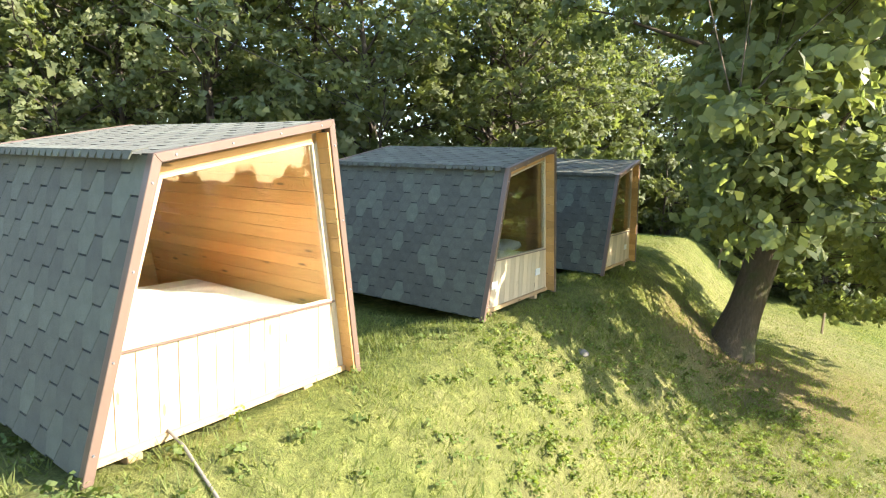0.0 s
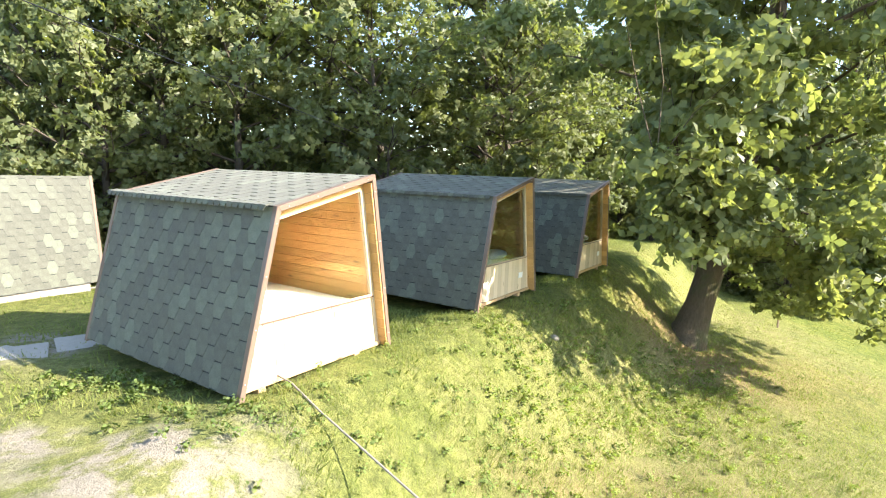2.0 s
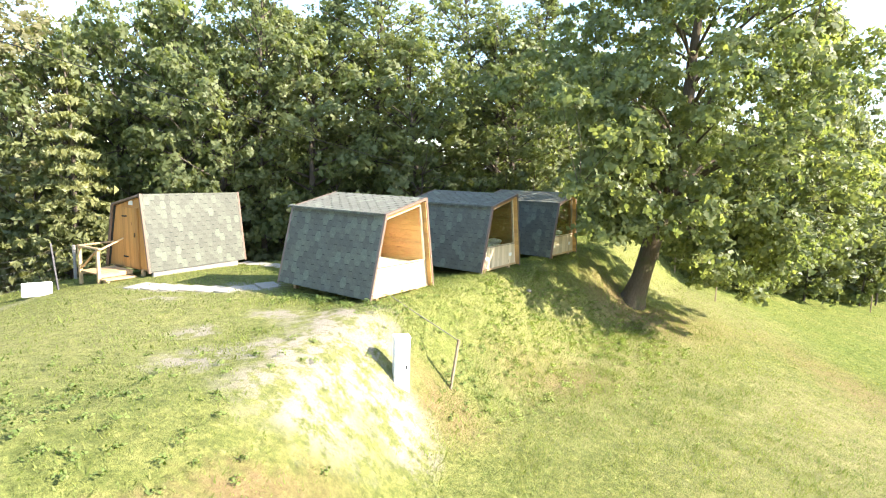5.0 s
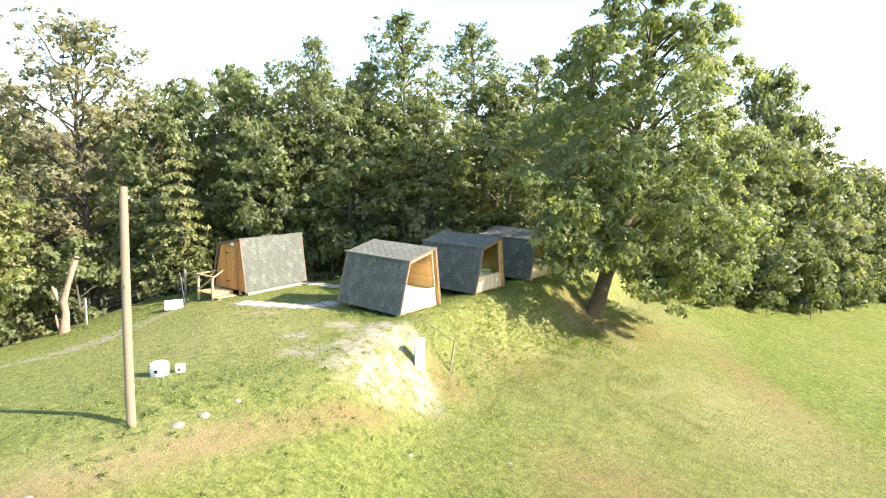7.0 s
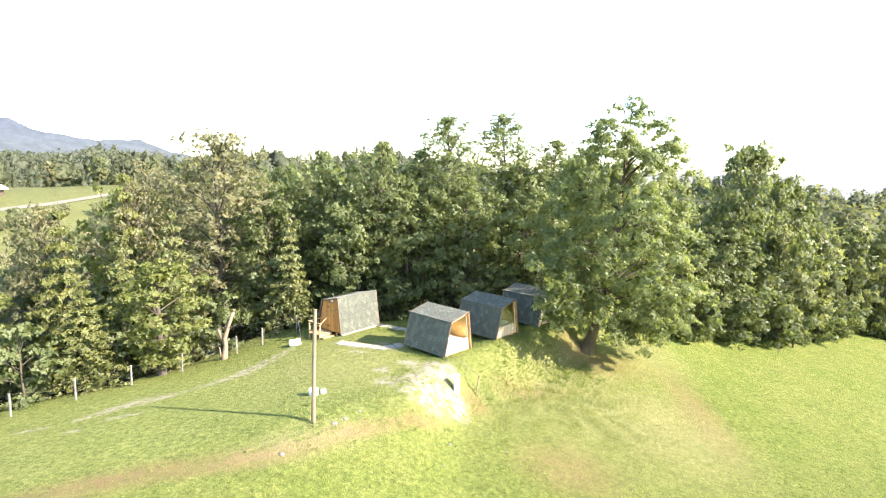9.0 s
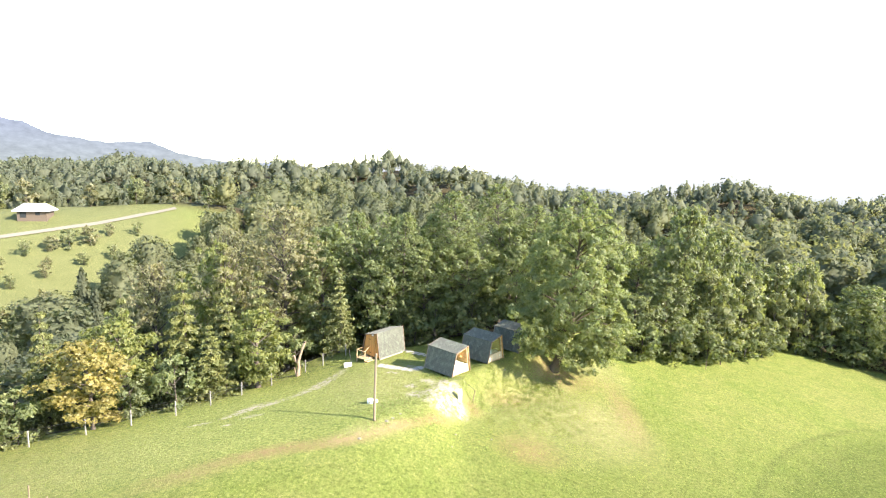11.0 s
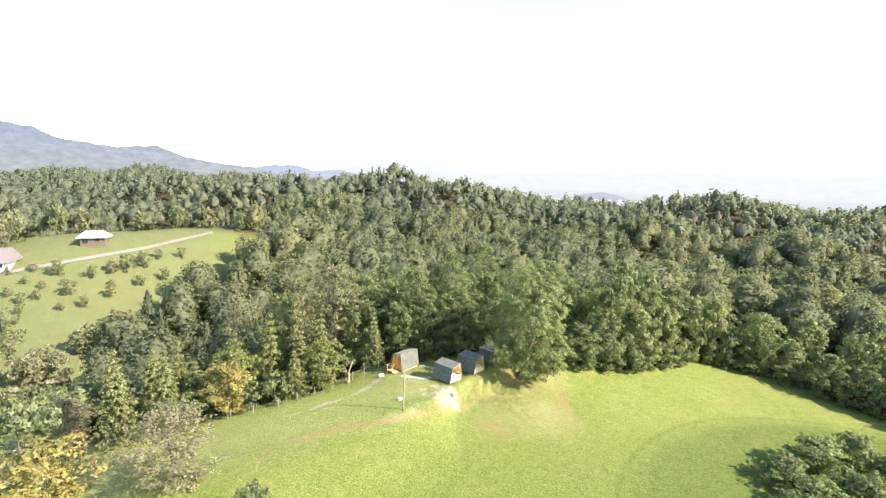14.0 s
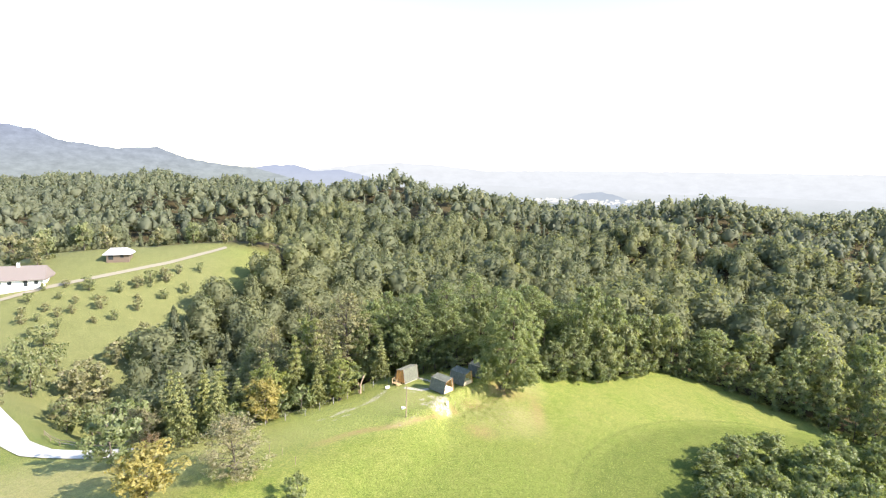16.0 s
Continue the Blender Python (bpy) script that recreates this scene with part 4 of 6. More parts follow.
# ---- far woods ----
def far_tree(rng, h, r, lumps, sprays, size, conifer, spire=0.85, rows=9, cols=14):
    """Arrays of a far tree's crown, corners and normals: a knobbly body of leaf lumps, or a conifer's tiers, and the sprays that fray it."""
    lat, lon = np.meshgrid(np.linspace(-1.35, 1.5, rows), np.arange(cols) * 2 * math.pi / cols, indexing="ij")
    if conifer:
        def skin(t, az):
            return r * (1.02 - t) ** 0.9 * (0.80 + 0.20 * np.sin(t * 50 + 2 * np.sin(az * 3))) * (1 + 0.12 * np.sin(az * 5 + t * 9))
        t = np.linspace(0.06, 1.0, rows)[:, None] + 0 * lon
        body = np.stack([np.cos(lon) * skin(t, lon) * 0.6, np.sin(lon) * skin(t, lon) * 0.6, t * h], -1)
        out = np.stack([np.cos(lon), np.sin(lon), 0.45 + 0 * lon], -1)
        t, az = rng.uniform(0.06, 1, sprays) ** 0.75, rng.uniform(0, 6.283, sprays)
        q = skin(t, az) * rng.uniform(0.72, 1.08, sprays)
        c, nrm = np.stack([np.cos(az) * q, np.sin(az) * q, t * h], 1), np.stack([np.cos(az), np.sin(az), 0.5 + 0 * az], 1)
    else:
        mids, rads = [], []
        for i in range(lumps):
            t = 0.28 + 0.66 * (i + 0.5) / lumps
            env = math.sin(math.pi * min(1, max(0.06, (t - 0.12) / 0.92)) ** spire) ** 0.7
            az, q = i * 2.4 + rng.uniform(0, 1), r * env * rng.uniform(0.3, 0.72)
            mids.append((math.cos(az) * q, math.sin(az) * q, t * h))
            rads.append(r * rng.uniform(0.22, 0.40))
        mids, rads, heart = np.array(mids), np.array(rads), np.array([0, 0, 0.52 * h])

        def reach(u):
            """How far the lumps go from the crown's heart along each way, and which one goes farthest."""
            b = u @ (mids - heart).T
            depth = b * b - ((mids - heart) ** 2).sum(1) + rads**2
            far = np.where(depth > 0, b + np.sqrt(np.maximum(depth, 0)), 0.3 * r)
            return far.max(1), far.argmax(1)
        u = np.stack([np.cos(lat) * np.cos(lon), np.cos(lat) * np.sin(lon), np.sin(lat)], -1)
        far, which = reach(u.reshape(-1, 3))
        body = heart + u * (far * rng.uniform(0.75, 0.86, far.shape)).reshape(lat.shape)[..., None]
        out = u * 0.5 + ((body - mids[which].reshape(body.shape)) / rads[which].reshape(lat.shape)[..., None]) * 0.6
        pick = rng.randint(0, lumps, sprays * 5)
        d = rng.normal(size=(sprays * 5, 3))
        d /= np.linalg.norm(d, axis=1, keepdims=True)
        c = mids[pick] + d * (rads[pick] * rng.uniform(0.80, 1.16, sprays * 5))[:, None]
        away = np.linalg.norm(c - heart, axis=1)
        ok = np.flatnonzero(away > 0.82 * reach((c - heart) / away[:, None])[0])[:sprays]
        c, nrm = c[ok], d[ok] + 0.3 * (c - heart)[ok] / away[ok][:, None]
    i, j = np.meshgrid(np.arange(rows - 1), np.arange(cols), indexing="ij")
    k = (j + 1) % cols
    tri = np.concatenate([np.stack([i * cols + j, i * cols + k, (i + 1) * cols + k], -1).reshape(-1, 3), np.stack([i * cols + j, (i + 1) * cols + k, (i + 1) * cols + j], -1).reshape(-1, 3)])
    nrm = nrm / np.linalg.norm(nrm, axis=1, keepdims=True)
    turn = nrm + rng.normal(size=c.shape) * 0.6
    a = np.cross(turn, rng.normal(size=c.shape))
    a /= np.linalg.norm(a, axis=1, keepdims=True)
    if conifer:
        a[:, 2] -= 0.5
    b = np.cross(turn / np.linalg.norm(turn, axis=1, keepdims=True), a)
    s = size * rng.uniform(0.6, 1.3, (len(c), 1))
    v = faced(np.stack([c - a * s * 0.5 - b * s * 0.45, c + b * s * 0.55, c + a * s * 0.6 - b * s * 0.3], 1), nrm)
    lean = nrm * 0.68 + turn * 0.32
    return np.concatenate([body.reshape(-1, 3)[tri], v]), np.concatenate([out.reshape(-1, 3)[tri], np.repeat(lean[:, None], 3, 1)])


def woods(name, label, spots, templates, seed, mat=FAR_LEAF):
    rng, vs, ns, tint = rs(seed), [], [], []
    for x, y, z, conifer in spots:
        k = templates[1 if conifer else 0]
        v, n = k[rng.randint(len(k))]
        a, sc = rng.uniform(0, 6.283), rng.choice([rng.uniform(0.76, 0.92), rng.uniform(0.9, 1.05), rng.uniform(0.95, 1.12)]) * (0.58 if math.hypot(x + 160, y - 128) < 78 else 1)
        c, s = math.cos(a), math.sin(a)
        rot = np.array([[c, s, 0], [-s, c, 0], [0, 0, rng.uniform(0.78, 1.12)]]) * np.array([[rng.uniform(0.8, 1.3)], [rng.uniform(0.8, 1.3)], [1]])
        vs.append((v.reshape(-1, 3) * sc) @ rot + np.array([x, y, z - 0.5]))
        ns.append(n.reshape(-1, 3) @ np.array([[c, s, 0], [-s, c, 0], [0, 0, 1]]))
        base = 0.5 * noise.noise((x * 0.016, y * 0.016, 1.0)) + 0.5
        tint.append(np.full(len(vs[-1]), np.clip((0.2 if conifer else 0.43) + 0.7 * (base - 0.5) + rng.normal() * (0.06 if conifer else 0.12), 0, 1)))
    vs, ns = np.concatenate(vs), np.concatenate(ns)
    ns /= np.linalg.norm(ns, axis=1, keepdims=True) + 1e-6
    ob = part(name, mesh_np(name, vs, np.arange(len(vs)).reshape(-1, 3), mat, {"tint": np.concatenate(tint)}, normals=ns), None)
    return tagged(ob, label, "woods", kind="stuff")


def spots_in(seed, x0, x1, y0, y1, step, keep):
    rng = rs(seed)
    xs, ys = np.meshgrid(np.arange(x0, x1, step), np.arange(y0, y1, step * 0.87))
    xs = xs + (np.arange(len(xs)) % 2)[:, None] * step / 2 + rng.uniform(-0.5, 0.5, xs.shape) * step
    ys = ys + rng.uniform(-0.36, 0.36, ys.shape) * step
    xs, ys = xs.ravel(), ys.ravel()
    ok = wooded(xs, ys) & keep(xs, ys)
    for dx, dy in ((3, 0), (-3, 0), (0, 3), (0, -3)):
        ok &= wooded(xs + dx, ys + dy)
    xs, ys = xs[ok], ys[ok]
    zs = ground(xs, ys)
    return [(x, y, z, rng.rand() < np.clip(0.10 + 0.40 * noise.noise((x * 0.012, y * 0.012, 7.0)), 0.03, 0.7)) for x, y, z in zip(xs, ys, zs)]


def view_cone(x, y):
    return (np.abs(np.degrees(np.arctan2(x - 11, y + 79)) + 9.6) < 46) | (np.hypot(x, y) < 90)


def in_sight(x, y):
    """Tree tops that stand clear of the land before them, seen from on high."""
    ex, ey, ez = 9.0, -70.0, 33.0
    d = np.hypot(x - ex, y - ey)
    own, worst = (ground(x, y) + 17 - ez) / d, np.full(x.shape, -9.0)
    for k in np.linspace(0.3, 0.97, 40):
        px, py = ex + (x - ex) * k, ey + (y - ey) * k
        worst = np.maximum(worst, (ground(px, py) + 6 - ez) / (d * k))
    return own > worst


SHAPES = ((16.5, 6.6, 0.85), (18.5, 5.7, 0.75), (15, 7.2, 0.95), (18.5, 5.2, 0.7), (17, 6.9, 0.65), (12, 5.8, 0.9), (10, 4.8, 0.9))
MID = ([far_tree(rs(200 + i), h, r, int(h * 2.0), 1350, 0.66, False, k, 8, 12) for i, (h, r, k) in enumerate(SHAPES)], [far_tree(rs(210 + i), 15.5, (4.0, 4.6)[i], 0, 1100, 0.6, True, rows=14, cols=12) for i in range(2)])
FAR = ([far_tree(rs(220 + i), h, r * 1.05, int(h * 1.5), 250, 1.12, False, k, 6, 9) for i, (h, r, k) in enumerate(SHAPES[:5])], [far_tree(rs(230 + i), 15.5, 4.2, 0, 200, 1.0, True, rows=9, cols=8) for i in range(3)])
LAST = ([far_tree(rs(240 + i), h, r * 1.1, int(h * 0.8), 42, 1.8, False, k, 4, 6) for i, (h, r, k) in enumerate(SHAPES[:5])], [far_tree(rs(250 + i), 15.5, 4.4, 0, 30, 1.6, True, rows=4, cols=6) for i in range(3)])
woods("near_woods", "mixed green woods of maple, beech and spruce behind the cabins", [s for s in spots_in(1, -120, 110, -30, 130, 8.3, lambda x, y: view_cone(x, y) & (np.hypot(x - 5, y - 10) > np.where(x > 6, 44, 27)) & ((x < -46) | (y > 14) | (x > 0)) & (np.hypot(x, y) < 135) & (y > -25) & ~((x > 42) & (x < 104) & (y < 50)))], MID, 1)
woods("far_woods", "mixed green woods covering the middle hills", [s for s in spots_in(2, -360, 360, 20, 360, 9.6, lambda x, y: view_cone(x, y) & (np.hypot(x, y) >= 135) & (np.hypot(x, y) < 330) & in_sight(x, y))], FAR, 2)
woods("distant_woods", "mixed woods covering the distant hills, haze in their leaf colour", [s for s in spots_in(4, -1050, 640, 100, 1050, 11.4, lambda x, y: view_cone(x, y) & (np.hypot(x, y) >= 330) & ((np.hypot(x + 40, y) < 680) | (x + 0.5 * y < -60)) & (np.hypot(x, y) < 1040) & in_sight(x, y))], LAST, 4, HAZY_LEAF)


# ---- cabins ----
W, LEN, LOW, HIGH, IN_LOW, IN_HIGH = 2.4, 3.30, 1.95, 2.30, 0.50, 0.39


def profile(low, high, in_low, in_high):
    return [Vector((0, 0)), Vector((in_low, low)), Vector((W - in_high, high)), Vector((W, 0))]


def moved(prof, d):
    """The profile's open outline, moved inwards by d, its feet kept at the floor's height."""
    lines = []
    for a, b in zip(prof, prof[1:]):
        t = (b - a).normalized()
        n = Vector((t.y, -t.x))
        lines.append((a + n * d, t))

    def meet(p, t, q, s):
        k = ((q.x - p.x) * s.y - (q.y - p.y) * s.x) / (t.x * s.y - t.y * s.x)
        return p + t * k

    flat = (Vector((0, 0)), Vector((1, 0)))
    return [meet(*lines[0], *flat), meet(*lines[0], *lines[1]), meet(*lines[1], *lines[2]), meet(*lines[2], *flat)]


def clipped(poly, x0, x1, y0, y1):
    for axis, lim, sign in ((0, x0, 1), (0, x1, -1), (1, y0, 1), (1, y1, -1)):
        out = []
        for p, q in zip(poly, poly[1:] + poly[:1]):
            pi, qi = (p[axis] - lim) * sign >= 0, (q[axis] - lim) * sign >= 0
            if pi:
                out.append(p)
            if pi != qi:
                k = (lim - p[axis]) / (q[axis] - p[axis])
                out.append((p[0] + (q[0] - p[0]) * k, p[1] + (q[1] - p[1]) * k))
        poly = out
        if len(poly) < 3:
            return []
    return poly


SHINGLE_MESHES = {}


def shingle_mesh(poly):
    """A hexagonal tab, thick at its lower edge, lying in its own x and y."""
    key = tuple(round(c, 3) for p in poly for c in p)
    if key not in SHINGLE_MESHES:
        bm = bmesh.new()
        top = [bm.verts.new((x, y, 0.0055 - 0.0018 * y / 0.145)) for x, y in poly]
        low = [bm.verts.new((x, y, -0.004)) for x, y in poly]
        bm.faces.new(top)
        for i in range(len(top)):
            j = (i + 1) % len(top)
            bm.faces.new((top[i], low[i], low[j], top[j]))
        me = bpy.data.meshes.new("shingle")
        bm.to_mesh(me)
        bm.free()
        me.materials.append(SHINGLE)
        SHINGLE_MESHES[key] = me
    return SHINGLE_MESHES[key]


def hexes(length, slant):
    """Places and outlines of the tabs on a rectangle."""
    hexagon = [(-0.1110, 0.0), (-0.0608, -0.129), (0.0608, -0.129), (0.1110, 0.0), (0.0555, 0.145), (-0.0555, 0.145)]
    for i in range(int(length / 0.1667) + 2):
        for j in range(int(slant / 0.29) + 2):
            a, b = i * 0.1667, j * 0.29 + (0.145 if i % 2 else 0.0)
            poly = clipped(hexagon, -a, length - a, -b, slant - b)
            if poly and max(p[0] for p in poly) - min(p[0] for p in poly) > 0.02 and max(p[1] for p in poly) - min(p[1] for p in poly) > 0.02:
                yield a, b, poly


def shingled(owner, origin, along_v, up_v, length, slant, single):
    """Cover one face of a cabin with tabs: objects of their own, or one mesh."""
    along_v, up_v = Vector(along_v).normalized(), Vector(up_v).normalized()
    out = along_v.cross(up_v)
    basis = Matrix((along_v, up_v, out)).transposed().to_4x4()
    if single:
        for a, b, poly in hexes(length, slant):
            place = Vector(origin) + along_v * a + up_v * b + out * 0.004
            part("shingle", shingle_mesh(poly), None, owner, m=Matrix.Translation(place) @ basis)
        return
    bm = bmesh.new()
    for a, b, poly in hexes(length, slant):
        q = [Vector(origin) + along_v * (a + x) + up_v * (b + y) + out * (0.009 - 0.0012 * y / 0.145) for x, y in poly]
        slab(bm, q, 0.011)
    tagged(part("shingle_covering", bm, SHINGLE, owner), kind="stuff")


def boards(owner, name, material, origin, run, up, count, width, length, thick, single=True, gap=0.003):
    """Lining boards laid along run, stacked along up."""
    run, up = Vector(run).normalized(), Vector(up).normalized()
    bm = bmesh.new()
    for i in range(count):
        if single:
            bm = bmesh.new()
        o = Vector(origin) + up * (i * width + gap)
        slab(bm, [o, o + run * length, o + run * length + up * (width - 2 * gap), o + up * (width - 2 * gap)], thick, 0.003 if single else 0)
        if single:
            part(name, bm, material, owner)
    if not single:
        part(name, bm, material, owner)


def edge_trim(owner, prof, y0, y1, screws):
    """Folded metal trim round the end of a cabin: two uprights and a top rail."""
    outer, inner = moved(prof, -0.018), moved(prof, 0.046)
    for i in range(3):
        a, b, c, d = outer[i], outer[i + 1], inner[i + 1], inner[i]
        bm = slab(bmesh.new(), [(p.x, y0, p.y - (0.03 if p.y < 0.01 else 0)) for p in (a, d, c, b)], y1 - y0, 0.004)
        t = part("edge_trim", bm, BROWN_METAL, owner)
        if screws:
            for k in (0.08, 0.36, 0.64, 0.92):
                s = (a + d) / 2 * (1 - k) + (b + c) / 2 * k
                bm = bmesh.new()
                bmesh.ops.create_cone(bm, cap_ends=True, segments=8, radius1=0.009, radius2=0.006, depth=0.008, matrix=Matrix.Translation((s.x, y0 - 0.004, s.y)) @ pose(0, 0, 0, 90))
                part("screw", bm, STEEL, t)


def shell(m, label, prof, length, low_single, roof_single, high_single):
    """What all cabins share: walls, roof, shingles, trim, floor, feet."""
    ob = empty("sleeping_cabin", m, label, "cabin", "hexagon-shingled cabins")
    a, b, c, d = prof
    ia, ib, ic, iid = moved(prof, 0.09)
    def face(p, q):
        return [(p.x, 0.06, p.y), (p.x, length - 0.02, p.y), (q.x, length - 0.02, q.y), (q.x, 0.06, q.y)]
    low = part("low_wall", slab(bmesh.new(), list(reversed(face(a, b))), 0.07), DARK_GAP, ob, "leaning wall clad with green hexagon shingles")
    high = part("high_wall", slab(bmesh.new(), list(reversed(face(c, d))), 0.07), DARK_GAP, ob, "leaning wall clad with green hexagon shingles")
    roof = part("roof", slab(bmesh.new(), list(reversed(face(b, c))), 0.07), DARK_GAP, ob, "sloping roof clad with green hexagon shingles")
    for owner, p, q, single, flip in ((low, a, b, low_single, True), (roof, b, c, roof_single, True), (high, d, c, high_single, False)):
        up = Vector((q.x - p.x, 0, q.y - p.y))
        if flip:
            shingled(owner, (p.x, length - 0.02, p.y), (0, -1, 0), up, length - 0.04, up.length, single)
        else:
            shingled(owner, (p.x, 0.02, p.y), (0, 1, 0), up, length - 0.04, up.length, single)
    # folded cap tabs along the low eave
    for i in range(int(length / 0.11)):
        y = 0.06 + i * 0.11
        bm = bmesh.new()
        ux, uz = (c.x - b.x), (c.y - b.y)
        k = math.hypot(ux, uz)
        t = Vector((ux / k, 0, uz / k))
        w = Vector((a.x - b.x, 0, a.y - b.y)).normalized()
        for way in (t * 0.11, w * 0.05):
            o = Vector((b.x, y, b.y)) + Vector((-uz / k * 0.4 - 0.01, 0, 0.020))
            slab(bm, [o, o + Vector((0, 0.112, 0.004)), o + Vector((0, 0.088, 0)) + way, o + Vector((0, 0.02, 0)) + way] if way.z > 0 else [o, o + way + Vector((0, 0.02, 0)), o + way + Vector((0, 0.088, 0)), o + Vector((0, 0.112, 0.004))], 0.008)
        part("ridge_shingle", bm, SHINGLE, roof)
    edge_trim(ob, prof, -0.02, 0.05, True)
    edge_trim(ob, prof, length - 0.05, length + 0.02, False)
    # reveal of end-grain boards round the front
    ra, rb, rc, rd = moved(prof, 0.072)
    part("back_wall", slab(bmesh.new(), [(ia.x, length - 0.03, 0.02), (iid.x, length - 0.03, 0.02), (ic.x, length - 0.03, ic.y), (ib.x, length - 0.03, ib.y)][::-1], 0.05), PINE_EDGE, ob)
    part("floor", box((0.06, 0.10, 0.0), (W - 0.06, length - 0.05, 0.05), 0), RAW_WOOD, ob)
    part("ceiling_lining", slab(bmesh.new(), [(rb.x, 0.06, rb.y), (rb.x, length - 0.05, rb.y), (rc.x, length - 0.05, rc.y), (rc.x, 0.06, rc.y)], 0.02), PINE_IN, ob)
    def lining(p, q, name):
        up = Vector((q.x - p.x, 0, q.y - p.y))
        n = int(round(up.length / 0.125))
        if name == "low_lining":
            boards(ob, "lining_board", PINE_IN, (p.x, 0.20, p.y), (0, 1, 0), up, n, up.length / n, length - 0.26, -0.018, True, 0.0009)
        else:
            boards(ob, "lining_board", PINE_IN, (p.x, length - 0.06, p.y), (0, -1, 0), up, n, up.length / n, length - 0.26, -0.018, True, 0.0009)
    lining(moved(prof, 0.095)[0], moved(prof, 0.095)[1], "low_lining")
    lining(moved(prof, 0.095)[3], moved(prof, 0.095)[2], "high_lining")
    n = 15
    bm_h = HIGH - 0.12
    for i in range(n):
        z0, z1 = 0.06 + i * bm_h / n + 0.002, 0.06 + (i + 1) * bm_h / n - 0.002
        def xl(z):
            return ia.x + (ib.x - ia.x) * min(z, ib.y) / ib.y + max(0, z - ib.y) / max(1e-6, ic.y - ib.y) * (ic.x - ib.x)
        def xr(z):
            return iid.x + (ic.x - iid.x) * z / ic.y
        z1 = min(z1, ic.y - 0.01)
        if z1 - z0 > 0.02 and xr(z1) - xl(z1) > 0.05:
            part("lining_board", slab(bmesh.new(), [(xl(z0) + 0.02, length - 0.10, z0), (xr(z0) - 0.02, length - 0.10, z0), (xr(z1) - 0.02, length - 0.10, z1), (xl(z1) + 0.02, length - 0.10, z1)], 0.018, 0.002), PINE_EDGE, ob)
    # feet down to the ground
    for x, y in ((0.35, 0.14), (W - 0.55, 0.14), (0.35, length - 0.3), (W - 0.55, length - 0.3)):
        p = m @ Vector((x, y, 0))
        drop = p.z - height(p.x, p.y)
        part("foot_block", box((x - 0.05, y - 0.05, -max(0.08, drop) - 0.08), (x + 0.05, y + 0.05, -0.002), 0.005), RAW_WOOD, ob)
    return ob


def at_profile(prof, d, z):
    """Left and right bounds of the inside at a height."""
    a, b, c, e = moved(prof, d)
    left = a.x + (b.x - a.x) * min(z, b.y) / b.y
    right = e.x + (c.x - e.x) * z / c.y
    return left, right


